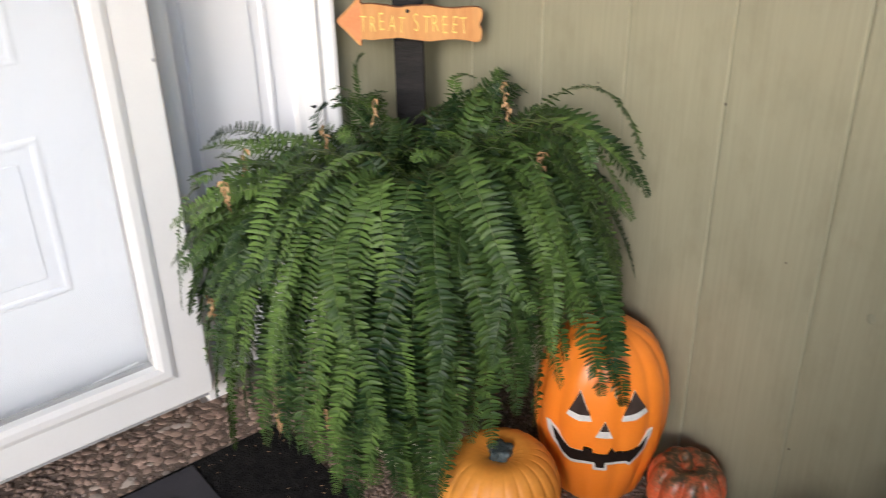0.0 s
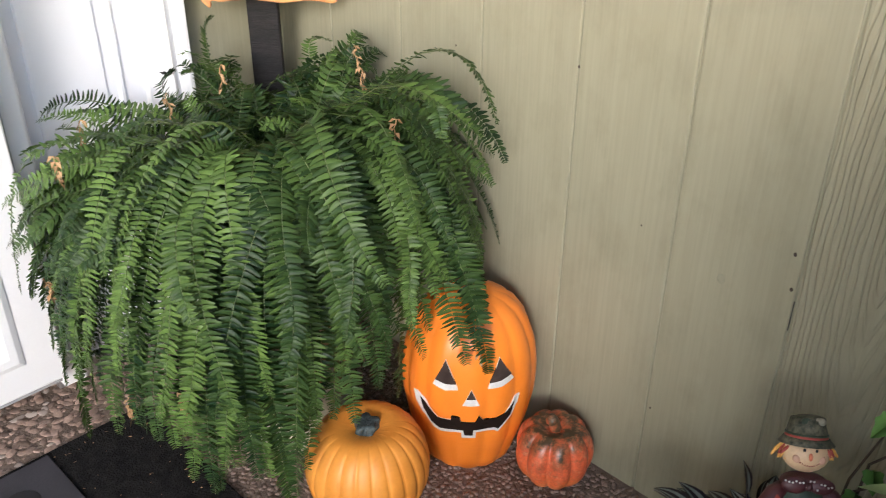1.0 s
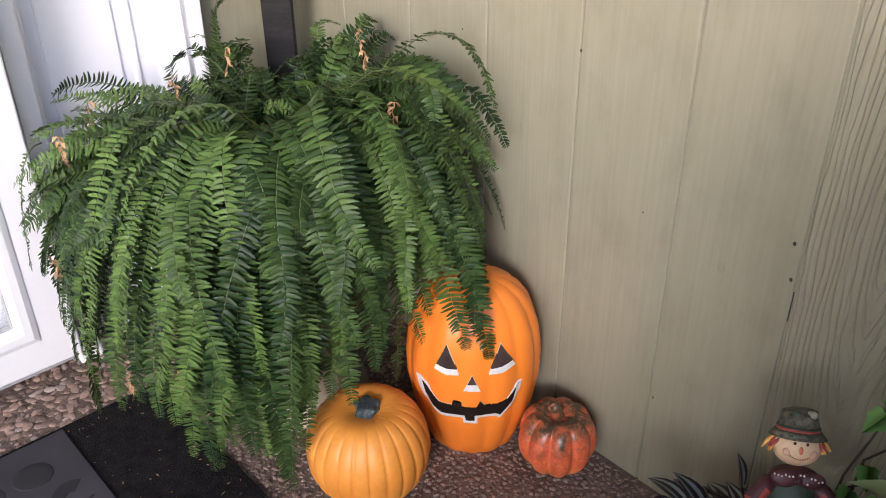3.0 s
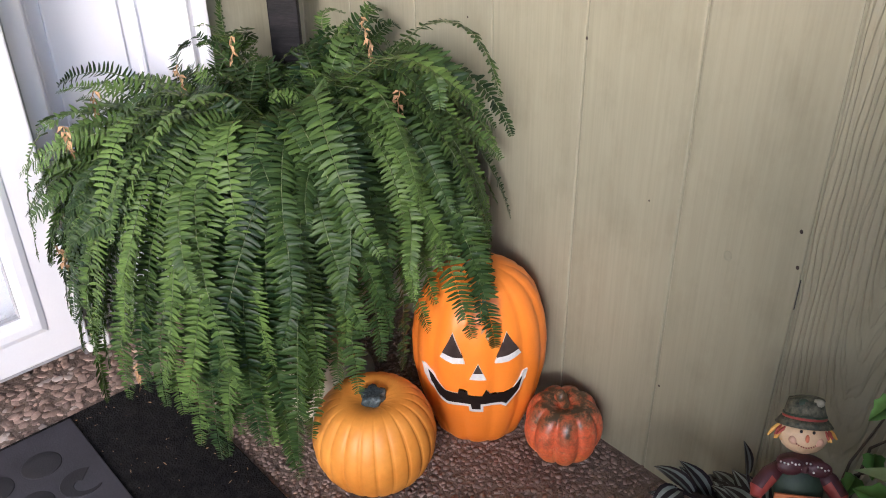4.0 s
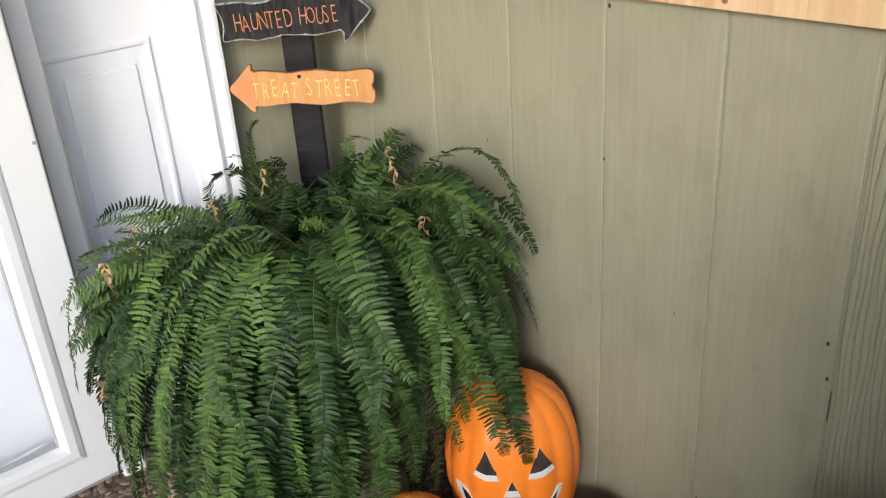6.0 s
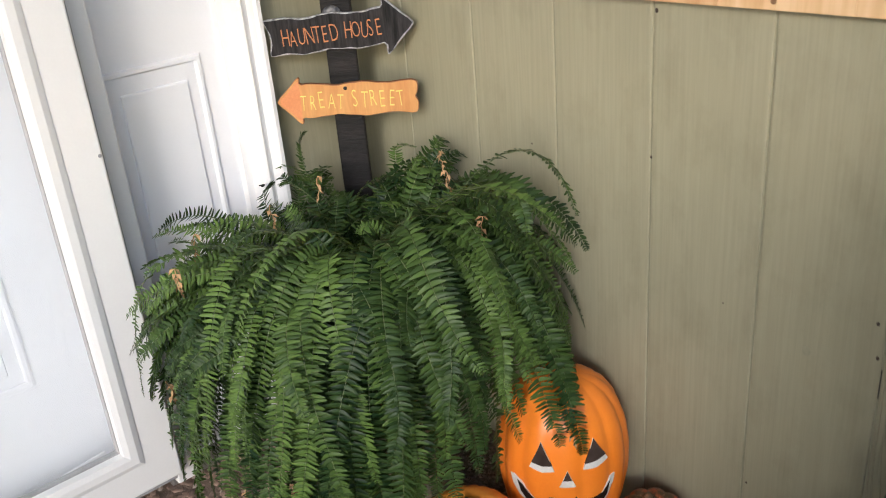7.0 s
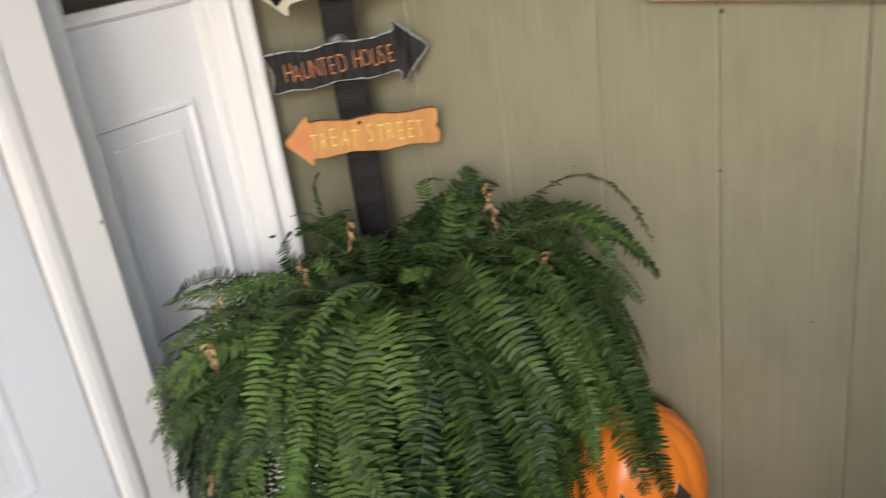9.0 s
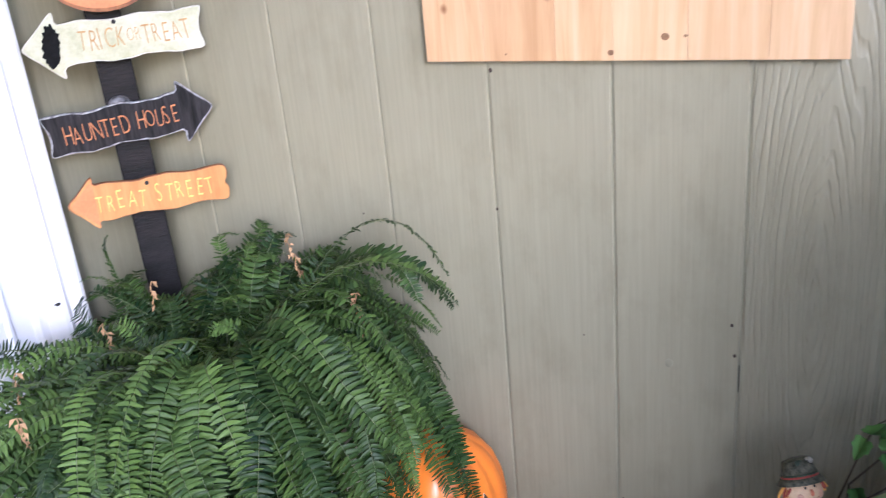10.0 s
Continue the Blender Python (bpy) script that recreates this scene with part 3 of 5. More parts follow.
def jack_lantern():
    j = thing("jack_o_lantern", "tall glossy orange plastic pumpkin lantern with a cut smiling face", "lantern", at=JACK)
    zs = [0.0, 0.004, 0.012, 0.025] + [0.04 + 0.0165 * i for i in range(18)] + [0.33, 0.339, 0.347, 0.353, 0.358] 
    loops = []
    for z in zs:
        r = jack_radius(z)
        loops.append([(r * jack_rib(a) * math.cos(a), 0.92 * r * jack_rib(a) * math.sin(a), z) for a in (2 * math.pi * k / 130 for k in range(130))])
    part("shell", rings(bmesh.new(), loops, True, True), JACK_ORANGE, j, smooth=True)

    def on(shift, scale):
        return lambda p: ((p[0] - 0.856) * 1.01, shift + (0.714 - p[1]) * scale)
    eye, nose, mouth = on(0.123, 1.1), on(0.117, 1.28), on(0.115, 1.08)
    # no real openings: dark patches on the shell paint their inner shade
    for white, dark in (
        ([(0.790, 0.621), (0.812, 0.573), (0.833, 0.624), (0.812, 0.627)], [(0.7945, 0.611), (0.812, 0.574), (0.829, 0.614), (0.812, 0.615)]),
        ([(0.885, 0.623), (0.903, 0.570), (0.930, 0.614), (0.908, 0.622)], [(0.888, 0.612), (0.903, 0.571), (0.925, 0.604), (0.906, 0.610)]),
    ):
        w = part("eye", jack_patch([eye(p) for p in white], 0.0012), FACE_WHITE, j, "triangular eye with a white lower edge")
        part("eye_hole", jack_patch([eye(p) for p in dark], 0.0022), EYE_SHADE, w, "dark patch painted as the shaded eye opening")
    w = part("nose", jack_patch([nose(p) for p in ((0.856, 0.629), (0.871, 0.657), (0.841, 0.657))], 0.0012), FACE_WHITE, j, "small triangular nose")
    part("nose_hole", jack_patch([nose(p) for p in ((0.856, 0.630), (0.864, 0.645), (0.848, 0.645))], 0.0022), EYE_SHADE, w)
    lip = [(0.781, 0.662), (0.799, 0.678), (0.821, 0.679), (0.822, 0.671), (0.837, 0.671), (0.839, 0.680), (0.864, 0.680), (0.871, 0.666),
           (0.879, 0.677), (0.901, 0.676), (0.917, 0.670)]
    outer = [(0.757, 0.642), (0.763, 0.641)] + lip + [(0.936, 0.646), (0.943, 0.643), (0.940, 0.660), (0.929, 0.682), (0.905, 0.712), (0.897, 0.705),
             (0.866, 0.705), (0.866, 0.719), (0.841, 0.719), (0.840, 0.707), (0.803, 0.711), (0.792, 0.706), (0.771, 0.682), (0.761, 0.662)]
    inner = [(0.768, 0.650)] + lip + [(0.933, 0.654), (0.926, 0.678), (0.905, 0.704), (0.898, 0.698), (0.861, 0.699), (0.861, 0.712), (0.846, 0.712),
             (0.845, 0.700), (0.802, 0.703), (0.788, 0.694), (0.773, 0.672)]
    w = part("mouth", jack_patch([mouth(p) for p in outer], 0.0012), FACE_WHITE, j, "jagged mouth edged in white")
    part("mouth_hole", jack_patch([mouth(p) for p in inner], 0.0022), HOLE_SHADE, w, "dark patch painted as the shaded mouth opening")


orange_pumpkin()
red_pumpkin()
jack_lantern()


# ---- sign post ----
def rounded(outline, times=1):
    """Cuts the corners of a closed outline."""
    for _ in range(times):
        out = []
        for (x0, z0), (x1, z1) in zip(outline, outline[1:] + outline[:1]):
            out += [(0.75 * x0 + 0.25 * x1, 0.75 * z0 + 0.25 * z1), (0.25 * x0 + 0.75 * x1, 0.25 * z0 + 0.75 * z1)]
        outline = out
    return outline


def wavy_arrow(length, height, head, right, seed, barb, tail):
    """Outline of a sawn arrow board with wavy long edges; the tip at +x or -x, the other end cut to the tail's shape."""
    rnd = random.Random(seed)
    body, h = length - head, height / 2
    n = 12
    p = [rnd.uniform(0, 6.28) for _ in range(4)]
    top, low = [], []
    for i in range(1, n + 1):
        x = body * (0.05 + 0.95 * i / n)
        top.append((x, h + 0.0028 * math.sin(x * 62 + p[0]) + 0.001 * math.sin(x * 150 + p[1])))
        low.append((x, -h + 0.0028 * math.sin(x * 58 + p[2]) + 0.001 * math.sin(x * 160 + p[3])))
    out = list(reversed(top)) + [(x * height, z * height) for x, z in tail] + low
    out += [(body - 0.001, -height * barb), (body + 0.005, -height * barb), (body + head * 0.5, -height * barb * 0.52), (length - 0.003, -0.004),
            (length - 0.003, 0.004), (body + head * 0.5, height * barb * 0.52), (body + 0.005, height * barb), (body - 0.001, height * barb)]
    out = rounded([(x - length / 2, z) for x, z in out])
    return out if right else [(-x, z) for x, z in reversed(out)]


FLARED = [(0.03, 0.53), (-0.02, 0.47), (0.1, 0.18), (0.12, -0.12), (0.04, -0.36), (0.05, -0.52)]
LOBED = [(0.12, 0.52), (0.0, 0.4), (0.02, 0.14), (0.12, 0.0), (0.0, -0.16), (0.02, -0.44), (0.14, -0.54)]


def inset(outline, d):
    pts = [Vector(q) for q in outline]
    n, out = len(pts), []
    area = sum(pts[i].x * pts[(i + 1) % n].y - pts[(i + 1) % n].x * pts[i].y for i in range(n))
    sgn = 1 if area > 0 else -1
    for i in range(n):
        a, b, e = pts[i - 1], pts[i], pts[(i + 1) % n]
        d1, d2 = (b - a), (e - b)
        n1, n2 = Vector((-d1.y, d1.x)).normalized() * sgn, Vector((-d2.y, d2.x)).normalized() * sgn
        m = (n1 + n2)
        m = m.normalized() if m.length > 0.2 else n1
        out.append(tuple(b + m * d * (1 + 0.3 * math.sin(0.9 * i) + 0.2 * math.sin(2.3 * i))))
    return out


def lettering(text, size, width, material, parent, x0, z0, seed, slope=0.0):
    """Hand-lettered words: one mesh per letter, each a little off the line."""
    rnd = random.Random(seed)
    wide = [{" ": 0.7, "I": 0.5, "S": 0.9}.get(ch, 1.0) for ch in text]
    step = width / sum(wide)
    for i, ch in enumerate(text):
        if ch == " ":
            continue
        cu = bpy.data.curves.new("letter", "FONT")
        cu.body, cu.size, cu.extrude, cu.offset, cu.resolution_u = ch, size * rnd.uniform(0.94, 1.1), 0.0006, -0.0008, 3
        tmp = new("letter", cu)
        me = bpy.data.meshes.new_from_object(tmp.evaluated_get(bpy.context.evaluated_depsgraph_get()))
        bpy.data.objects.remove(tmp)
        me.materials.clear()
        me.materials.append(material)
        ob = new("letter", me)
        ob.parent = parent
        x = step * (sum(wide[:i]) + (0.1 if ch != "I" else 0.0))
        ob.matrix_basis = (pose(x0 + x, -0.0022, z0 + slope * x + rnd.uniform(-0.002, 0.002), 90, 0, 0)
                           @ pose(0, 0, 0, 0, 0, rnd.uniform(-6, 6)) @ Matrix.Diagonal((0.5, 1, 1, 1)))


SIGN_YAW = -43.0


def sign(name, label, centre, outline, thick, paint, edge, tilt, rim):
    s = thing(name, label, "sign", "arrow signs on the post", at=pose(*centre, 0, 0, SIGN_YAW) @ pose(0, 0, 0, 0, tilt, 0))
    part("board", slab(outline, thick), edge, s, "worn brushed edge")
    part("face", slab(inset(outline, rim), 0.002), paint, s).location = (0, -0.0014, 0)
    return s


def sign_post():
    p = thing("sign_post", "black stained wooden stake behind the arrow signs", "post", at=pose(1.09, 1.436, 0, 0, 0, SIGN_YAW))
    part("stake", boxed((-0.03, 0.0, 0.0), (0.03, 0.022, 1.42), 0.003, 2), POST_BLACK, p)
    return p


sign_post()
treat = sign("arrow_sign", "orange wooden arrow sign lettered treat street", (1.06, 1.392, 0.803), wavy_arrow(0.286, 0.065, 0.05, False, 1, 0.72, LOBED), 0.009, SIGN_ORANGE, EDGE_BROWN, 1.5, 0.0013)
lettering("TREAT STREET", 0.047, 0.214, INK_YELLOW, treat, -0.097, -0.017, 4)
part("arrow_head", slab(rounded([(-0.139, 0.0), (-0.118, -0.018), (-0.0975, -0.04), (-0.0935, -0.04), (-0.0925, 0.0), (-0.0935, 0.04), (-0.0975, 0.04), (-0.118, 0.018)]), 0.002), ARROW_ORANGE, treat, "deep orange arrow head").location = (0, -0.0019, 0)
haunted = sign("arrow_sign", "black wooden arrow sign lettered haunted house", (1.08, 1.416, 0.932), wavy_arrow(0.296, 0.071, 0.06, True, 2, 0.78, FLARED), 0.009, SIGN_BLACK, EDGE_GREY, -2.0, 0.0024)
lettering("HAUNTED HOUSE", 0.047, 0.205, INK_ORANGE, haunted, -0.12, -0.019, 6, 0.02)
trick = sign("arrow_sign", "pale green wooden arrow sign lettered trick or treat", (1.07, 1.402, 1.082), wavy_arrow(0.303, 0.07, 0.062, False, 3, 0.78, FLARED), 0.009, SIGN_CREAM, EDGE_CREAM, 0.0, 0.002)
lettering("TRICK", 0.05, 0.078, INK_TAN, trick, -0.062, -0.014, 8)
lettering("OR", 0.032, 0.028, INK_TAN, trick, 0.018, -0.006, 9)
lettering("TREAT", 0.048, 0.084, INK_TAN, trick, 0.044, -0.016, 10)
rnd = random.Random(4)
bat = slab([((0.013 + 0.0055 * (k % 2) * rnd.random()) * math.cos(a) - 0.112 + 0.004 * math.sin(a), 0.036 * math.sin(a) * (1 + 0.12 * rnd.uniform(-1, 1))) for k, a in ((k, 2 * math.pi * k / 34) for k in range(34))], 0.002)
part("black_blot", bat, INK_BLACK, trick, "ragged black painted shape").location = (0.01, -0.0026, 0)
plaque = thing("pumpkin_plaque", "orange round wooden plaque at the top of the stake", "sign", at=pose(1.074, 1.406, 1.2, 0, 0, SIGN_YAW))
part("board", slab([(0.095 * math.cos(a), 0.073 * math.sin(a)) for a in (2 * math.pi * k / 32 for k in range(32))], 0.009), EDGE_BROWN, plaque, "brown worn edge")
part("face", slab([(0.091 * math.cos(a), 0.068 * math.sin(a)) for a in (2 * math.pi * k / 32 for k in range(32))], 0.002), ARROW_ORANGE, plaque).location = (0, -0.0014, 0.001)
for s, (z, x) in ((treat, (0.023, -0.002)), (trick, (0.028, 0.004))):
    bm = bmesh.new()
    bmesh.ops.create_uvsphere(bm, u_segments=10, v_segments=6, radius=0.0038)
    part("nail", bm, BLACK, s, smooth=True).location = (x, -0.003, z)

bm = bmesh.new()
bmesh.ops.create_uvsphere(bm, u_segments=16, v_segments=8, radius=1, matrix=Matrix.LocRotScale((-0.012, 0.006, 0.038), None, (0.018, 0.006, 0.012)))
part("knob", bm, surf("worn_grey_knob", (0.02, 0.02, 0.022), (0.2, 0.2, 0.21), 70, 200, 0.5), haunted, "grey dry-brushed knob above the board", True)

# ---- wooden panel on the siding ----
panel = thing("wood_panel", "bare pine plank panel hung on the siding", "wood panel")
PLANKS = [0.249, 0.352, 0.462, 0.57, 0.658, 0.774, 0.875]
for a, b in zip(PLANKS, PLANKS[1:]):
    part("plank", boxed((1.198, a + 0.00015, 1.0125), (1.2195, b - 0.00015, 1.5), 0.0004), PINE, panel)


KNOT = surf("pine_knot", (0.16, 0.08, 0.035), (0.34, 0.19, 0.09), 120, 300, 0.6)
for y, z, r in ((0.494, 1.0466, 0.006), (0.4655, 1.0475, 0.0035), (0.7385, 1.0235, 0.0032), (0.5735, 1.0245, 0.005)):
    bm = bmesh.new()
    bmesh.ops.create_uvsphere(bm, u_segments=14, v_segments=7, radius=r, matrix=Matrix.LocRotScale((1.1984, y, z), None, (0.15, 1.15, 1)))
    part("knot", bm, KNOT, panel, "small dark pine knot", True)


# ---- fern ----
def bezier(p, t):
    a, b, c, d = p
    s = 1 - t
    return a * s ** 3 + b * 3 * s * s * t + c * 3 * s * t * t + d * t ** 3


def frond_mesh(pts, leaf, pitch, rnd, material, heart):
    """A fern frond: tapering stalk and two rows of blunt leaflets lying in the frond's own plane."""
    n = 48
    path = [bezier(pts, i / n) for i in range(n + 1)]
    dist = [0.0]
    for a, b in zip(path, path[1:]):
        dist.append(dist[-1] + (b - a).length)
    total = dist[-1]
    bm = bmesh.new()
    tube(bm, path[::6], [0.0016 * (1 - 0.8 * i / 8) for i in range(len(path[::6]))], 3)
    stalk = len(bm.faces)
    i, d = 0, total * rnd.uniform(0.08, 0.16)
    twist = Vector([rnd.uniform(-0.5, 0.5) for _ in range(3)])
    wave, fold = rnd.uniform(0, 6), rnd.uniform(-0.05, 0.3)
    while d < total * 0.998:
        while dist[i + 1] < d and i < n - 1:
            i += 1
        f0 = (d - dist[i]) / max(dist[i + 1] - dist[i], 1e-6)
        p, t = path[i].lerp(path[i + 1], f0), (path[min(i + 2, n)] - path[max(i - 1, 0)]).normalized()
        f = d / total
        size = leaf * min(1, 0.5 + 2.0 * f) * min(1.0, 1.75 * (1 - f) ** 0.5 + 0.16)
        face = (p - heart).normalized() + twist
        s = t.cross(face)
        s = s.normalized() if s.length > 0.05 else t.orthogonal().normalized()
        nrm = s.cross(t).normalized()
        if nrm.dot(face) < 0:
            nrm = -nrm
        for q in (-1, 1):
            if rnd.random() < 0.025:
                continue
            z = size * rnd.uniform(0.82, 1.1)
            sw = 0.05 + 0.3 * f * f + rnd.uniform(-0.13, 0.13)
            lift = fold + 0.12 * math.sin(wave + 8 * f) + rnd.uniform(-0.22, 0.22)
            o = (s * q * math.cos(sw) + t * math.sin(sw) + nrm * lift + Vector((0, 0, -0.02))).normalized()
            w = (t - o * t.dot(o)).normalized()
            up = o.cross(w).normalized()
            if up.dot(nrm) < 0:
                up = -up
            roll = 0.22 + rnd.uniform(-0.25, 0.25)
            half = min(pitch * 0.9, z * 0.42) * 0.5
            w, up = (w * math.cos(roll) - up * math.sin(roll)) * half, up * math.cos(roll) + w * math.sin(roll)
            b0 = p + o * 0.0008
            curl = -z * rnd.uniform(-0.12, 0.3)
            rows = ((0.0, -0.55, 1.05, 0.0), (0.2, -0.8, 0.88, 0.06), (0.62, -0.6, 0.72, 0.05), (0.9, -0.2, 0.5, 0.01))
            grid = []
            for x, lo, hi, h in rows:
                bend = up * (curl * x * x + h * z)
                c = b0 + o * z * x + w * 0.35 * x * x
                grid.append((bm.verts.new(c + w * lo + up * curl * x * x), bm.verts.new(c + w * 0.06 + bend), bm.verts.new(c + w * hi + up * curl * x * x)))
            end = bm.verts.new(b0 + o * z + w * 0.5 + up * curl)
            for a, b in zip(grid, grid[1:]):
                bm.faces.new((a[0], b[0], b[1], a[1]))
                bm.faces.new((a[1], b[1], b[2], a[2]))
            bm.faces.new((grid[-1][0], end, grid[-1][1]))
            bm.faces.new((grid[-1][1], end, grid[-1][2]))
        d += pitch * (1.0 if f < 0.7 else 1.0 - 1.5 * (f - 0.7)) * min(1.0, 0.55 + 0.45 * size / leaf)
    bm.faces.ensure_lookup_table()
    for f in bm.faces[:stalk]:
        f.material_index = 1
    return finish("frond", bm, material, True)


FERN_C = Vector((0.92, 1.18, 0.0))


def keep_in(p):
    """Keep a frond point clear of the siding, the storm door and the floor."""
    p.x = min(p.x, WALL_X - 0.028)
    lim = 1.55 if p.x > 0.655 else 1.43
    p.x = p.x if p.x > 0.56 else 0.56 - (0.56 - p.x) * 0.6
    p.y = min(p.y, lim)
    p.z = max(p.z, 0.012)
    return p


HEART = FERN_C + Vector((0, 0, 0.3))


def add_frond(fern, tip, rnd, arch=0.17, leaf=0.031, crown_z=0.53, sway=1.0, heart=None):
    tip, leaf = Vector(tip), leaf * 0.89
    out = Vector((tip.x - FERN_C.x, tip.y - FERN_C.y, 0))
    r = out.length
    o = out.normalized() if r > 1e-4 else Vector((1, 0, 0))
    start = FERN_C + o * rnd.uniform(0.015, 0.06) + Vector((0, 0, crown_z - 0.04 + rnd.uniform(-0.03, 0.03)))
    q = o.cross(Vector((0, 0, 1)))
    side, side2 = q * rnd.uniform(-0.1, 0.1) * sway, q * rnd.uniform(-0.07, 0.07) * sway
    drop = max(0.0, crown_z - tip.z)
    p1 = start + o * r * 0.4 + Vector((0, 0, arch)) + side
    p2 = FERN_C + o * r * (0.8 + 0.26 * min(1, drop / 0.5)) + Vector((0, 0, tip.z + drop * 0.6 + arch * 0.42)) + side2
    pts = [start, keep_in(p1), keep_in(p2), keep_in(tip)]
    part("frond", frond_mesh(pts, leaf, leaf * rnd.uniform(0.36, 0.41), rnd, [FERN, STALK], heart or HEART), None, fern)


def fern_plant():
    rnd = random.Random(11)
    pot = thing("plant_pot", "grey plastic pot under the fern", "plant pot", at=pose(FERN_C.x, FERN_C.y, 0.27))
    part("body", lathe([(0.118, 0), (0.122, 0.004), (0.15, 0.19), (0.165, 0.2), (0.167, 0.225), (0.158, 0.226), (0.15, 0.2), (0.14, 0.19), (0.01, 0.19)], 40), POT_GREY, pot, smooth=True)
    part("soil", lathe([(0.148, 0.188), (0.148, 0.205), (0.1, 0.213), (0.01, 0.217)], 24), SOIL, pot, smooth=True)
    stand = thing("pedestal", "cream pedestal that carries the fern pot", "plant stand", at=pose(FERN_C.x, FERN_C.y, 0))
    part("shaft", lathe([(0.12, 0), (0.12, 0.025), (0.095, 0.04), (0.085, 0.08), (0.085, 0.21), (0.1, 0.24), (0.125, 0.25), (0.125, 0.27), (0.01, 0.27)], 36), CREAM, stand, smooth=True)
    fern = thing("fern", "lush Boston fern with drooping green fronds and a few dry ones", "fern", at=None)
    # single long fronds: in front, by the entry and along the siding
    singles = [
        (0.60, 0.97, 0.15, 0.2), (0.70, 0.90, 0.09, 0.18), (0.80, 0.855, 0.245, 0.16), (0.88, 0.84, 0.26, 0.16), (0.57, 1.09, 0.21, 0.18),
        (0.545, 1.2, 0.24, 0.17), (0.52, 1.28, 0.11, 0.16), (0.52, 1.22, 0.3, 0.18), (0.908, 1.45, 0.69, 0.06), (0.983, 1.44, 0.745, 0.05),
        (1.2, 1.06, 0.655, 0.1), (1.2, 0.975, 0.55, 0.15), (1.19, 0.9, 0.40, 0.2), (1.16, 1.24, 0.72, 0.09), (1.02, 1.08, 0.70, 0.07), (0.73, 0.90, 0.16, 0.17),
        (0.65, 0.93, 0.3, 0.24), (0.73, 0.86, 0.3, 0.24), (0.78, 0.85, 0.36, 0.26), (0.60, 1.0, 0.36, 0.24), (0.69, 0.89, 0.22, 0.26), (0.84, 0.84, 0.3, 0.26),
    ]
    for x, y, z, arch in singles:
        add_frond(fern, (x, y, z), rnd, arch * 1.4, 0.019 if y > 1.4 or x > 1.15 else rnd.uniform(0.026, 0.031))
    for k in range(9):      # the peak beside the stake
        add_frond(fern, (1.12 + rnd.uniform(-0.06, 0.05), 1.19 + rnd.uniform(-0.08, 0.06), rnd.uniform(0.62, 0.73)), rnd, 0.12, rnd.uniform(0.021, 0.027), sway=1.6)
    for k in range(22):     # round the foot of the stake
        add_frond(fern, (1.0 + rnd.uniform(-0.14, 0.1), 1.28 + rnd.uniform(-0.1, 0.12), rnd.uniform(0.57, 0.67)), rnd, 0.1, rnd.uniform(0.018, 0.024), sway=2.0)
    for k in range(16):     # beside the casing
        add_frond(fern, (0.92 + rnd.uniform(-0.09, 0.07), 1.41 + rnd.uniform(-0.06, 0.05), rnd.uniform(0.57, 0.69)), rnd, 0.1, rnd.uniform(0.018, 0.025), sway=1.4)
    for k in range(5):      # over the lantern's brow
        add_frond(fern, (1.03 + rnd.uniform(-0.03, 0.035), 0.785 + rnd.uniform(-0.01, 0.03), 0.255 + 0.026 * k), rnd, 0.27, 0.031, heart=Vector((1.5, 1.25, 0.1)))
    for k in range(11):     # packed against the storm door's edge
        z = 0.28 + 0.028 * k
        add_frond(fern, (rnd.uniform(0.51, 0.57), 1.22 + 0.18 * rnd.random() ** 0.6, z), rnd, 0.27 - 0.22 * z, 0.03)
    # height over the floor at which the curtain of fronds ends, by direction
    hem = [(0, 0.43), (75, 0.32), (120, 0.28), (155, 0.23), (170, 0.17), (190, 0.19), (205, 0.15), (212, 0.12), (222, 0.16), (230, 0.12), (238, 0.23), (250, 0.31), (260, 0.33), (268, 0.45), (300, 0.42), (330, 0.38), (420, 0.43)]

    def spread(n, a0, a1, r0, r1, up0, up1, arch0, arch1, sway=1.0, leaf0=0.023, leaf1=0.029, above_hem=True):
        for i in range(n):
            deg = a0 + (a1 - a0) * (i + 0.5 + rnd.uniform(-0.5, 0.5)) / n
            r, a = rnd.uniform(r0, r1), radians(deg)
            z = next(h0 + (h1 - h0) * (deg - d0) / (d1 - d0) for (d0, h0), (d1, h1) in zip(hem, hem[1:]) if deg <= d1)
            z = (z if above_hem else 0.0) + up0 + (up1 - up0) * rnd.random()
            add_frond(fern, (FERN_C.x + r * math.cos(a), FERN_C.y + r * math.sin(a), z), rnd, arch0 + (arch1 - arch0) * rnd.random(), rnd.uniform(leaf0, leaf1), sway=sway)
    spread(26, 150, 300, 0.20, 0.27, -0.02, 0.12, 0.16, 0.24, 0.8, 0.025, 0.03)   # inner, shaded rows
    spread(15, 150, 265, 0.30, 0.36, -0.02, 0.08, 0.2, 0.3, 0.9)                 # the hanging curtain
    spread(18, 155, 262, 0.37, 0.42, 0.02, 0.14, 0.26, 0.36, 1.0)
    spread(16, 198, 246, 0.25, 0.36, -0.05, 0.03, 0.2, 0.3, 0.8)
    spread(24, 150, 300, 0.36, 0.44, 0.12, 0.28, 0.24, 0.38, 1.3)
    spread(18, 145, 205, 0.39, 0.45, 0.02, 0.36, 0.16, 0.26)                     # towards the storm door
    spread(22, 140, 186, 0.38, 0.48, 0.40, 0.58, 0.1, 0.2, 1.0, above_hem=False)
    spread(16, 118, 165, 0.32, 0.44, 0.50, 0.62, 0.08, 0.16, 1.0, 0.022, 0.03, above_hem=False)
    spread(16, 268, 312, 0.28, 0.36, -0.14, 0.08, 0.2, 0.3, 0.8)                 # behind the lantern
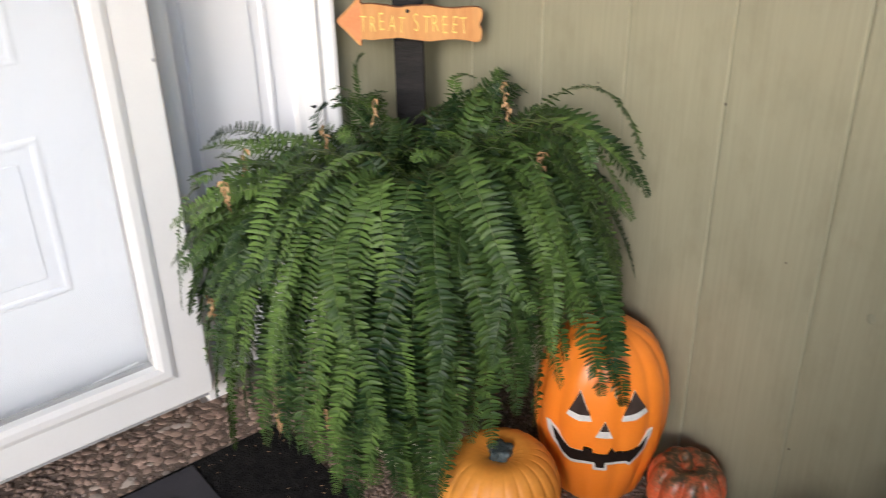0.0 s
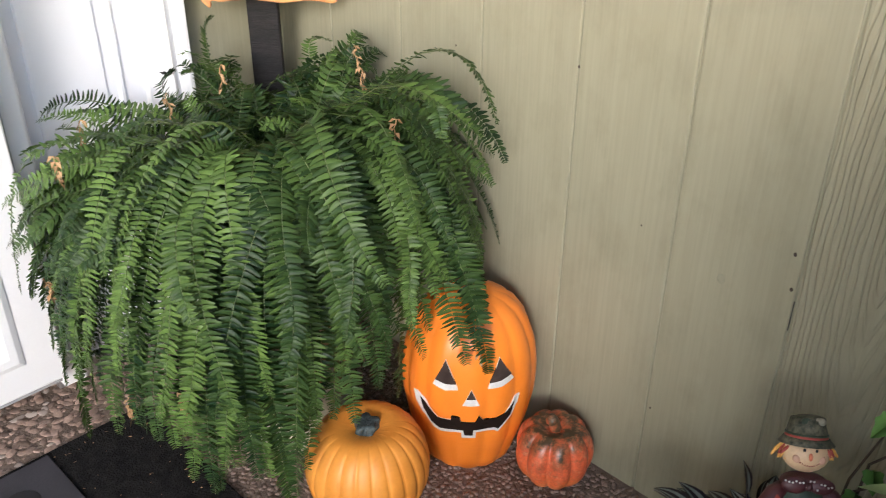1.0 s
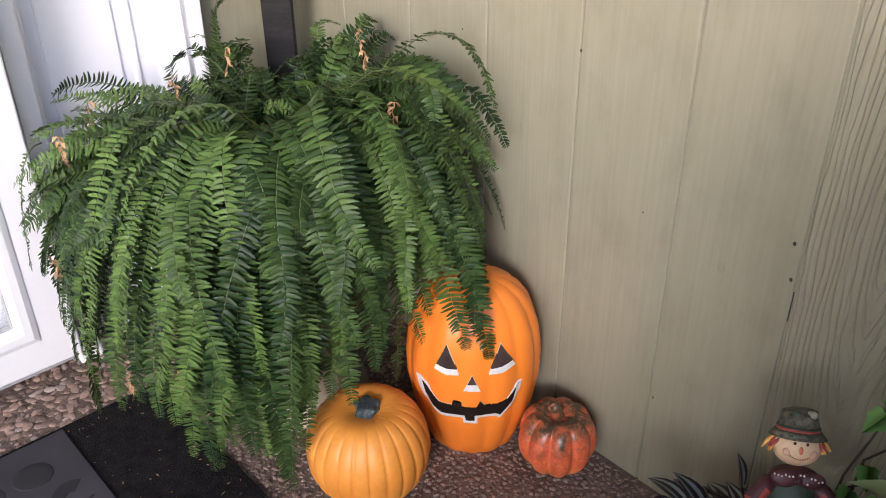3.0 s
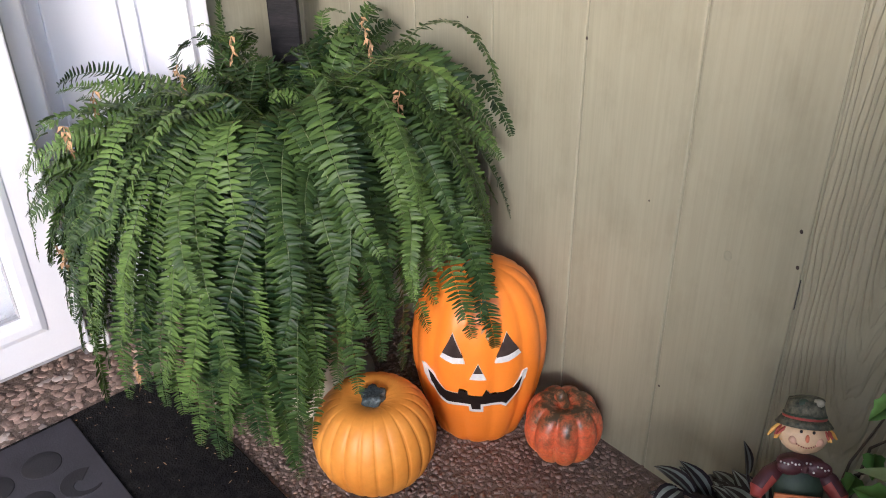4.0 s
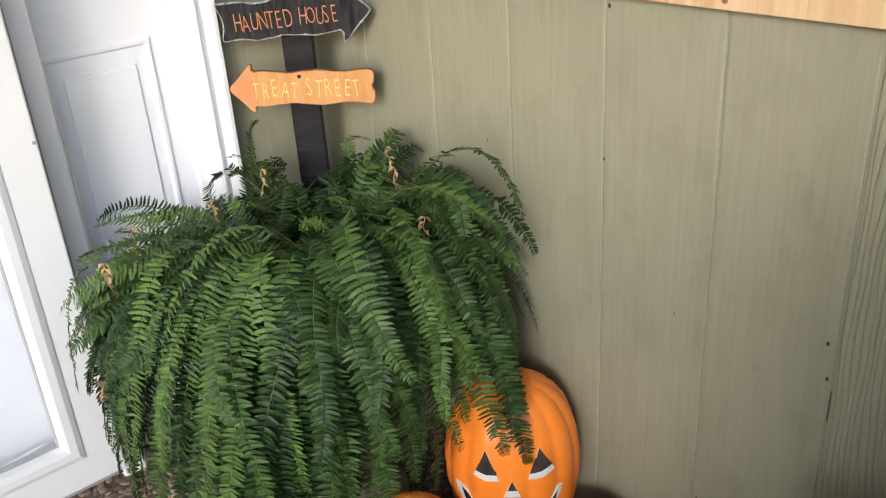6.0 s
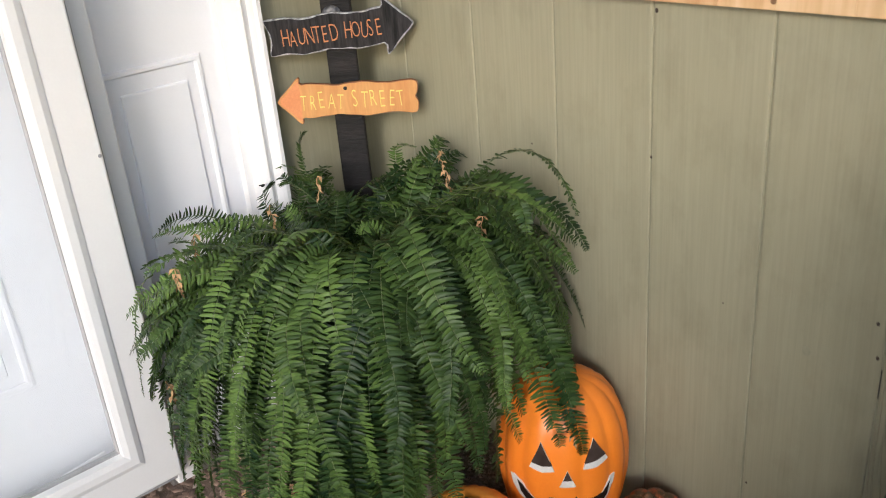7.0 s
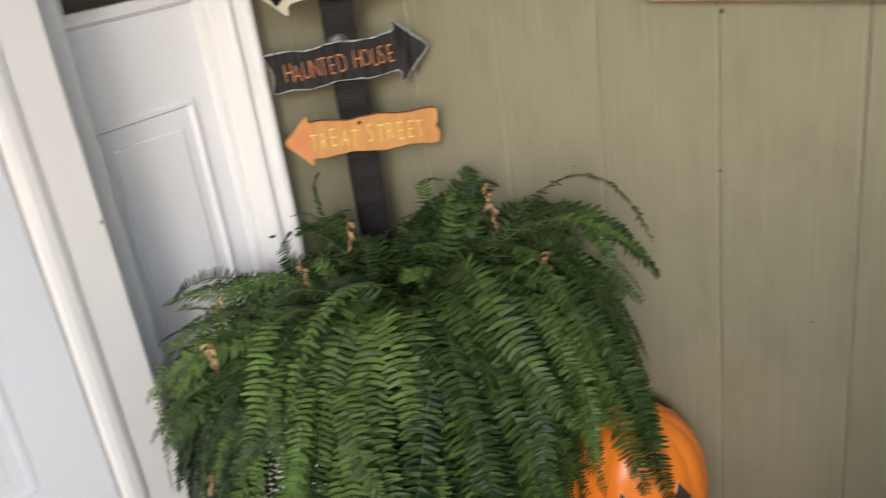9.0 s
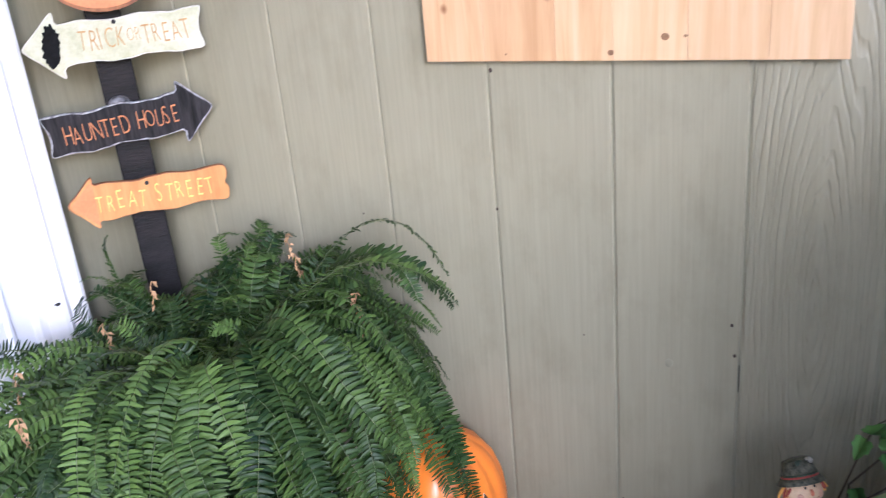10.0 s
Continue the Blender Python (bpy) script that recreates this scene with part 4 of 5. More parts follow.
    spread(12, 262, 306, 0.34, 0.40, 0.0, 0.16, 0.26, 0.36, 0.8)
    spread(18, 285, 345, 0.30, 0.38, -0.02, 0.22, 0.18, 0.3)                     # along the siding
    spread(9, 330, 400, 0.22, 0.3, -0.1, 0.16, 0.14, 0.24)
    spread(12, 75, 158, 0.22, 0.34, 0.0, 0.28, 0.14, 0.22)                       # along the entry
    spread(8, 252, 285, 0.2, 0.33, 0.0, 0.16, 0.18, 0.28, 0.8)
    spread(34, 135, 385, 0.26, 0.40, 0.42, 0.60, 0.12, 0.22, 1.6, above_hem=False)   # upper layers
    spread(22, 258, 380, 0.14, 0.30, 0.56, 0.70, 0.1, 0.18, 1.4, 0.024, 0.031, above_hem=False)
    spread(40, 0, 360, 0.06, 0.26, 0.54, 0.67, 0.06, 0.16, 1.8, 0.02, 0.028, above_hem=False)
    spread(14, 40, 140, 0.12, 0.33, 0.56, 0.67, 0.06, 0.16, 1.2, 0.02, 0.028, above_hem=False)
    spread(16, 280, 335, 0.27, 0.34, 0.38, 0.58, 0.12, 0.22, 1.4, 0.022, 0.028, above_hem=False)
    spread(10, 150, 178, 0.36, 0.42, 0.06, 0.24, 0.2, 0.3, 1.2)
    for pts in ([(0.58, 1.36, 0.61), (0.54, 1.35, 0.62), (0.515, 1.347, 0.54), (0.508, 1.347, 0.4)],
                [(0.8, 1.43, 0.60), (0.74, 1.44, 0.66), (0.69, 1.43, 0.675), (0.632, 1.42, 0.66)]):
        part("frond", frond_mesh([Vector(q) for q in pts], 0.014 if pts[0][0] < 0.7 else 0.021, 0.0075, rnd, [FERN, STALK], HEART), None, fern)
    # dry fronds
    for x, y, z in ((1.031, 1.088, 0.725), (1.043, 1.09, 0.685), (1.05, 1.085, 0.65), (0.985, 0.943, 0.655), (0.985, 0.938, 0.62), (0.89, 1.265, 0.685), (0.8, 1.29, 0.65),
                    (0.68, 1.36, 0.62), (0.585, 1.25, 0.62), (0.53, 1.25, 0.46), (0.56, 1.1, 0.3), (0.62, 1.05, 0.3), (1.045, 0.815, 0.285)):
        bm = bmesh.new()
        swing = Vector((rnd.uniform(-0.2, 0.2), rnd.uniform(-0.2, 0.2), -1.0))
        pts = [Vector((x - 0.018, y - 0.018, z + (0.045 if z > 0.6 else 0.02))) + swing * (0.0075 * k) + Vector((rnd.uniform(-0.003, 0.003), rnd.uniform(-0.003, 0.003), 0)) for k in range(7)]
        tube(bm, [tuple(q) for q in pts], 0.0011, 4)
        for k, q in enumerate(pts):
            for _ in range(2):
                d = Vector((rnd.uniform(-1, 1), rnd.uniform(-1, 1), rnd.uniform(-1.2, -0.1))).normalized() * rnd.uniform(0.006, 0.013) * (1.1 - 0.07 * k)
                e = d.orthogonal().normalized() * 0.0032
                v = [bm.verts.new(q), bm.verts.new(q + d * 0.5 + e), bm.verts.new(q + d + e * 0.6 + Vector((0, 0, -0.004))), bm.verts.new(q + d * 0.6 - e)]
                bm.faces.new(v)
        part("dry_frond", bm, DRY, fern, "curled orange-brown dry leaflets")


fern_plant()


# ---- planter with trailing plants and the scarecrow pick ----
def leaf_blade(bm, base, out, length, width, droop, stripe=None, n=6):
    """A pointed leaf, folded along its middle, bending down."""
    out = Vector(out).normalized()
    s = out.cross(Vector((0, 0, 1)))
    s = s.normalized() if s.length > 1e-3 else Vector((1, 0, 0))
    rows = []
    p, d = Vector(base), out
    for i in range(n + 1):
        f = i / n
        w = width * (math.sin(math.pi * min(1, 0.12 + 0.88 * f) ** 0.75)) * 0.5
        up = s.cross(d).normalized()
        rows.append([bm.verts.new(p + s * w * q + up * abs(q) * w * 0.28) for q in (-1, -0.64, -0.26, 0.26, 0.64, 1)])
        d = (d + Vector((0, 0, -droop / n))).normalized()
        p = p + d * length / n
    for a, b in zip(rows, rows[1:]):
        for k in range(5):
            f = bm.faces.new((a[k], a[k + 1], b[k + 1], b[k]))
            if stripe is not None and k in (1, 3):
                f.material_index = stripe


def ivy_leaf(bm, base, out, size, tilt):
    """A lobed ivy leaf."""
    out = Vector(out).normalized()
    s = out.cross(Vector(tilt)).normalized()
    up = s.cross(out)
    shape = [(0, 0), (-0.08, 0.26), (0.02, 0.44), (0.22, 0.38), (0.4, 0.43), (0.54, 0.27), (0.76, 0.17), (1.0, 0.0)]
    mid = [bm.verts.new(Vector(base) + out * size * x + up * size * 0.05 * math.sin(3 * x)) for x, _ in shape]
    for q in (-1, 1):
        rim = [bm.verts.new(Vector(base) + out * size * x + s * q * size * y - up * size * y * 0.18) if y else mid[i] for i, (x, y) in enumerate(shape)]
        for i in range(len(shape) - 1):
            vs = []
            for v in (mid[i], mid[i + 1], rim[i + 1], rim[i]):
                if v not in vs:
                    vs.append(v)
            if len(vs) > 2:
                bm.faces.new(vs)


def planter():
    rnd = random.Random(21)
    c = Vector((1.05, 0.27, 0))
    pot = thing("planter", "dark round planter on the porch floor", "plant pot", at=pose(c.x, c.y, 0))
    part("body", lathe([(0.09, 0), (0.095, 0.005), (0.115, 0.12), (0.124, 0.128), (0.124, 0.145), (0.116, 0.145), (0.11, 0.13), (0.01, 0.13)], 36), TERRACOTTA, pot, smooth=True)
    part("soil", lathe([(0.109, 0.128), (0.109, 0.137), (0.06, 0.141), (0.01, 0.143)], 20), SOIL, pot, smooth=True)
    trad = thing("wandering_plant", "trailing plant with purple and silver striped leaves in the planter", "plant")
    spots = [((1.02, 0.40, 0.25), (-0.5, 0.9, 0.25)), ((1.04, 0.40, 0.28), (-0.8, 0.2, 0.2)), ((1.06, 0.41, 0.27), (0.2, 1, 0.2)), ((1.07, 0.37, 0.27), (0.1, 0.4, 0.7)),
             ((1.09, 0.33, 0.33), (0.0, 0.1, 1)),
             ((1.1, 0.35, 0.26), (0.3, 0.9, 0.3)),
             ((1.0, 0.35, 0.27), (-0.7, 0.4, 0.7)), ((1.0, 0.262, 0.35), (0.0, 0.75, 0.65)), ((1.0, 0.258, 0.35), (-0.15, -0.2, 1.0)),
             ((1.02, 0.44, 0.27), (-0.6, 0.7, 0.6)), ((1.03, 0.40, 0.29), (-0.9, 0.1, 0.5)), ((1.04, 0.38, 0.29), (-0.2, 0.5, 0.8)), ((1.0, 0.43, 0.25), (-0.6, 0.8, 0.1))]
    for k in range(64):
        a, r = rnd.uniform(0, 6.28), rnd.uniform(0.02, 0.13)
        spots.append(((c.x + r * math.cos(a), c.y + r * math.sin(a), 0.29 - 0.5 * r + rnd.uniform(-0.02, 0.04)), (math.cos(a), math.sin(a), rnd.uniform(-0.1, 0.9))))
    for base, out in spots:
        if -0.75 * (base[0] + 0.06 * out[0]) + 0.65 * (base[1] + 0.06 * out[1]) > -0.462:
            continue
        bm = bmesh.new()
        leaf_blade(bm, base, Vector(out) + Vector([rnd.uniform(-0.2, 0.2) for _ in range(3)]), rnd.uniform(0.055, 0.085), rnd.uniform(0.026, 0.034), rnd.uniform(0.5, 1.3), 1)
        part("leaf", bm, [PURPLE, SILVER], trad, smooth=True)
        bm = bmesh.new()
        b = Vector(base)
        tube(bm, [tuple(c + Vector((0, 0, 0.25)) + (b - c - Vector((0, 0, 0.25))) * 0.3), tuple((b + c + Vector((0, 0, 0.3))) / 2), tuple(b)], 0.0028, 5)
        part("stem", bm, PURPLE, trad)
    ivy = thing("ivy", "green ivy on thin dark stems in the planter", "plant")
    stems = [[(1.09, 0.22, 0.26), (1.12, 0.215, 0.42), (1.115, 0.195, 0.5), (1.10, 0.175, 0.58), (1.09, 0.16, 0.6)],
             [(1.08, 0.2, 0.26), (1.13, 0.2, 0.45), (1.12, 0.15, 0.53), (1.11, 0.08, 0.53)],
             [(1.08, 0.2, 0.26), (1.12, 0.21, 0.4), (1.11, 0.15, 0.47), (1.1, 0.08, 0.46)],
             [(1.05, 0.2, 0.26), (1.0, 0.1, 0.45), (0.98, 0.02, 0.5)], [(1.04, 0.18, 0.2), (1.0, 0.08, 0.4), (0.99, 0.05, 0.52), (0.98, 0.04, 0.62)], [(1.04, 0.18, 0.2), (1.04, 0.08, 0.38), (1.05, 0.02, 0.52)]]
    for st in stems:
        bm = bmesh.new()
        tube(bm, st, [0.0026, 0.002, 0.0016, 0.0012, 0.001][:len(st)], 5)
        part("stem", bm, IVY_STEM, ivy)
    leaves = [((1.10, 0.178, 0.565), (-0.3, -0.3, 0.6), 0.05), ((1.105, 0.185, 0.55), (-0.5, 0.3, -0.5), 0.045), ((1.10, 0.165, 0.56), (-0.2, -0.9, 0.1), 0.05),
              ((1.11, 0.15, 0.53), (-0.5, -0.4, -0.5), 0.055), ((1.115, 0.12, 0.52), (-0.3, -0.5, 0.4), 0.05), ((1.11, 0.1, 0.51), (-0.5, 0.2, -0.6), 0.05),
              ((1.11, 0.14, 0.47), (-0.5, -0.5, -0.2), 0.055), ((1.1, 0.1, 0.46), (-0.6, 0.2, -0.5), 0.05), ((1.1, 0.08, 0.5), (-0.5, -0.5, 0.3), 0.05), ((1.12, 0.19, 0.45), (-0.5, -0.3, -0.6), 0.04),
              ((1.11, 0.2, 0.41), (-0.6, 0.0, -0.4), 0.04)]
    for k in range(40):
        d = Vector([rnd.gauss(0, 1) for _ in range(3)]).normalized() * rnd.uniform(0.3, 1.0)
        leaves.append(((1.0 + 0.1 * d.x, 0.05 + 0.08 * d.y, 0.5 + 0.13 * d.z), (-0.4 + d.x, d.y, d.z - 0.2), rnd.uniform(0.055, 0.08)))
    for k in range(36):
        d = Vector([rnd.gauss(0, 1) for _ in range(3)]).normalized() * rnd.uniform(0.5, 1.0)
        leaves.append(((1.06 + 0.09 * d.x, 0.055 + 0.1 * d.y, 0.40 + 0.13 * d.z), (-0.4 + d.x, d.y, d.z - 0.2), rnd.uniform(0.05, 0.075)))
    for base, out, size in leaves:
        bm = bmesh.new()
        ivy_leaf(bm, base, out, size * 0.78, (-0.7, -0.4, 0.5))
        part("leaf", bm, IVY, ivy, smooth=True)
    vari = thing("variegated_plant", "plant with pale green variegated leaves in the planter", "plant")
    for base, out, ln in (((1.0, 0.16, 0.36), (-0.5, 0.5, 0.35), 0.09), ((1.02, 0.14, 0.40), (-0.4, 0.7, 0.4), 0.1), ((1.0, 0.13, 0.42), (-0.6, -0.2, 0.4), 0.09), ((1.05, 0.08, 0.50), (-0.1, 0.9, 0.25), 0.11), ((1.03, 0.03, 0.5), (-0.4, 0.5, 0.1), 0.12), ((1.02, 0.0, 0.46), (-0.7, 0.2, 0.2), 0.12), ((0.98, 0.1, 0.44), (-0.3, 0.6, 0.2), 0.11)):
        bm = bmesh.new()
        leaf_blade(bm, base, out, ln, 0.04, 0.7, None)
        part("leaf", bm, VARIEGATED, vari, smooth=True)
        bm = bmesh.new()
        tube(bm, [(1.05, 0.2, 0.25), ((base[0] + 1.05) / 2, (base[1] + 0.2) / 2, base[2] - 0.03), base], 0.002, 5)
        part("stem", bm, IVY_STEM, vari)


DOLL_MATS = [surf("doll_cream", (0.68, 0.47, 0.27), (0.74, 0.53, 0.32), 60, 200, 0.45), surf("doll_hat", (0.008, 0.016, 0.01), (0.15, 0.14, 0.09), 150, 200, 0.7),
             surf("doll_red", (0.3, 0.04, 0.035), (0.4, 0.08, 0.05), 60, 200, 0.6), surf("doll_straw", (0.75, 0.36, 0.05), (0.8, 0.5, 0.12), 60, 200, 0.6),
             surf("doll_maroon", (0.05, 0.012, 0.016), (0.08, 0.02, 0.024), 60, 200, 0.5), surf("doll_green", (0.02, 0.04, 0.025), (0.04, 0.07, 0.04), 60, 200, 0.6),
             surf("doll_orange", (0.6, 0.17, 0.05), (0.65, 0.22, 0.07), 60, 200, 0.6), FACE_WHITE, BLACK, surf("doll_nose", (0.7, 0.2, 0.1), (0.75, 0.25, 0.13), 60, 200, 0.5), surf("doll_cheek", (0.64, 0.36, 0.24), (0.68, 0.42, 0.28), 60, 200, 0.5), surf("doll_patch", (0.16, 0.15, 0.11), (0.4, 0.38, 0.3), 90, 200, 0.7)]


def scarecrow():
    bm = bmesh.new()

    def blob(c, r, m, u=16, v=10):
        q = bmesh.ops.create_uvsphere(bm, u_segments=u, v_segments=v, radius=1, matrix=Matrix.LocRotScale(c, None, r))
        for f in {f for x in q["verts"] for f in x.link_faces}:
            f.material_index, f.smooth = m, True

    def cone(z0, z1, r0, r1, m, y=0.0):
        q = bmesh.ops.create_cone(bm, cap_ends=True, segments=20, radius1=r0, radius2=r1, depth=z1 - z0, matrix=Matrix.Translation((0, y, (z0 + z1) / 2)))
        for f in {f for x in q["verts"] for f in x.link_faces}:
            f.material_index, f.smooth = m, True
    blob((0, 0, 0.001), (0.038, 0.028, 0.032), 0)
    blob((0, 0.004, -0.085), (0.04, 0.022, 0.05), 5)
    for sx in (-1, 1):
        nf = len(bm.faces)
        tube(bm, [(sx * 0.026, 0.004, -0.055), (sx * 0.045, 0.0, -0.07), (sx * 0.062, -0.006, -0.092), (sx * 0.066, -0.012, -0.104)], [0.012, 0.015, 0.014, 0.009], 12)
        bm.faces.ensure_lookup_table()
        for f in bm.faces[nf:]:
            f.material_index, f.smooth = 2 if f.calc_center_median().z < -0.08 else 4, True
    blob((0, 0.0, -0.046), (0.038, 0.024, 0.016), 4)
    blob((-0.02, -0.022, -0.048), (0.021, 0.007, 0.014), 4)
    blob((0.022, -0.022, -0.048), (0.021, 0.007, 0.013), 4)
    blob((0.001, -0.026, -0.049), (0.006, 0.006, 0.007), 4)
    box(bm, (-0.042, -0.034, -0.108), (0.042, -0.028, -0.09))
    for f in bm.faces:
        if f.calc_center_median().y < -0.0275 and f.calc_center_median().z < -0.07:
            f.material_index = 6
    cone(0.016, 0.027, 0.044, 0.035, 1)
    cone(0.026, 0.031, 0.034, 0.033, 2)
    cone(0.031, 0.034, 0.034, 0.033, 5)
    cone(0.034, 0.056, 0.032, 0.026, 1)
    blob((0.004, 0, 0.056), (0.025, 0.022, 0.006), 1)
    blob((-0.008, -0.02, 0.052), (0.009, 0.006, 0.008), 5, 8, 6)
    blob((0.014, -0.018, 0.054), (0.01, 0.008, 0.007), 11, 8, 6)
    blob((0, -0.029, -0.001), (0.0032, 0.005, 0.0065), 9, 8, 6)
    for x in (-0.018, 0.018):
        blob((x, -0.0213, -0.006), (0.0085, 0.0035, 0.0075), 10, 12, 8)
    for k in range(15):
        a = radians(200 + 140 * k / 14)
        blob((0.022 * math.cos(a), -0.0262 + 0.0062 * abs(math.cos(a)) ** 2, 0.002 + 0.018 * math.sin(a)), (0.0012, 0.002, 0.001), 2, 6, 4)
    for x in (-0.009, 0.009):
        blob((x * 1.05, -0.0262, 0.009), (0.0024, 0.002, 0.0026), 8, 8, 6)
    rnd = random.Random(2)
    for sx in (-1, 1):
        for k in range(6):
            a = Vector((sx * (0.024 + 0.002 * k), -0.012 + 0.003 * k, 0.014))
            b = a + Vector((sx * rnd.uniform(0.006, 0.018), rnd.uniform(-0.006, 0.004), -rnd.uniform(0.016, 0.028)))
            nf = len(bm.faces)
            tube(bm, [tuple(a), tuple((a + b) / 2 + Vector((sx * 0.002, 0, 0))), tuple(b)], [0.003, 0.0032, 0.0016], 6)
            bm.faces.ensure_lookup_table()
            for f in bm.faces[nf:]:
                f.material_index = 3 if k % 3 else 2
    for k in range(14):
        blob((-0.036 + 0.0055 * k, -0.0292 + 4.5 * (abs(-0.036 + 0.0055 * k) - 0.02) ** 2, -0.047 + 0.008 * rnd.uniform(-1, 1)), (0.0018, 0.0016, 0.0018), 7, 6, 4)
    for k in range(5):
        q0 = -0.02 + 0.009 * k
        nf = len(bm.faces)
        box(bm, (q0, -0.0352, -0.104), (q0 + 0.005, -0.0338, -0.094))
        bm.faces.ensure_lookup_table()
        for f in bm.faces[nf:]:
            f.material_index = 4
    tube(bm, [(0, 0, -0.25), (0, 0, -0.17), (0, 0, -0.1)], 0.004, 6)
    me = finish("scarecrow_figure", bm, DOLL_MATS)
    ob = new("scarecrow_figure", me)
    ob.matrix_basis = pose(1.066, 0.262, 0.402, 0, 0, -52) @ pose(0, 0, 0, -30, 0, 0) @ Matrix.Scale(0.8, 4)
    tagged(ob, "small scarecrow figure with a dark hat in the planter", "figurine")


planter()
scarecrow()
for ob in ("wandering_plant", "ivy", "variegated_plant"):
    bpy.data.objects[ob].location.z = -0.07


# ---- pebbles of the aggregate floor ----
def pebble_mesh(seed):
    rnd = random.Random(seed)
    bm = bmesh.new()
    bmesh.ops.create_icosphere(bm, subdivisions=1, radius=1)
    for v in bm.verts:
        v.co *= rnd.uniform(0.72, 1.16)
    return bm


def pebbles():
    rnd = random.Random(5)
    kinds = [finish("pebble", pebble_mesh(i), PEBBLE if i < 5 else PEBBLE_PALE, True) for i in range(6)]
    cells = []
    y = 1.425
    while y < 1.645:
        x = 0.3
        while x < 0.71:
            cells.append((x + rnd.uniform(-0.008, 0.008), y + rnd.uniform(-0.008, 0.008)))
            x += 0.0165
        y += 0.0165
    y = 1.425
    while y < 1.645:
        x = 0.05
        while x < 0.295:
            cells.append((x + rnd.uniform(-0.008, 0.008), y + rnd.uniform(-0.008, 0.008)))
            x += 0.0165
        y += 0.0165
    for x, y in cells[:300]:
        s = rnd.choice((0.005, 0.007, 0.009, 0.0105, 0.0125)) * rnd.uniform(0.9, 1.15)
        ob = new("pebble", kinds[rnd.choice((0, 1, 2, 3, 4, 0, 1, 2, 5))])
        ob.parent = floor
        ob.matrix_basis = pose(x, y, rnd.uniform(-0.002, 0.0), rnd.uniform(-14, 14), rnd.uniform(-14, 14), rnd.uniform(0, 360)) @ Matrix.Diagonal((s * rnd.uniform(1, 1.6), s, min(s, 0.009) * 0.45, 1))
    bm0 = pebble_mesh(9)
    bm0.verts.ensure_lookup_table()
    tri = [[v.index for v in f.verts] for f in bm0.faces]
    co = [v.co.copy() for v in bm0.verts]
    bm0.free()
    verts, faces = [], []

    def add(x, y, s):
        m = pose(x, y, rnd.uniform(-0.001, 0.0008), rnd.uniform(-22, 22), rnd.uniform(-22, 22), rnd.uniform(0, 360)) @ Matrix.Diagonal((s * rnd.uniform(1, 1.5), s, s * 0.5, 1))
        k = len(verts)
        verts.extend(tuple(m @ c) for c in co)
        faces.extend(tuple(k + i for i in f) for f in tri)
    for x, y in cells[300:]:
        add(x, y, rnd.uniform(0.006, 0.0105))
    y = 0.42
    while y < 1.595:
        x = 0.70 if y < 1.42 else 0.71
        while x < (1.215 if y < 1.51 else 0.9):
            if not (y < 0.55 and x < 0.85):
                add(x + rnd.uniform(-0.005, 0.005), y + rnd.uniform(-0.005, 0.005), rnd.uniform(0.004, 0.0075))
            x += 0.0115
        y += 0.0115
    me = bpy.data.meshes.new("gravel")
    me.from_pydata(verts, [], faces)
    me.materials.append(PEBBLE)
    me.shade_smooth()
    ob = new("gravel", me)
    ob.parent = floor
    tagged(ob, "small brown stones set in the concrete", kind="stuff")


pebbles()


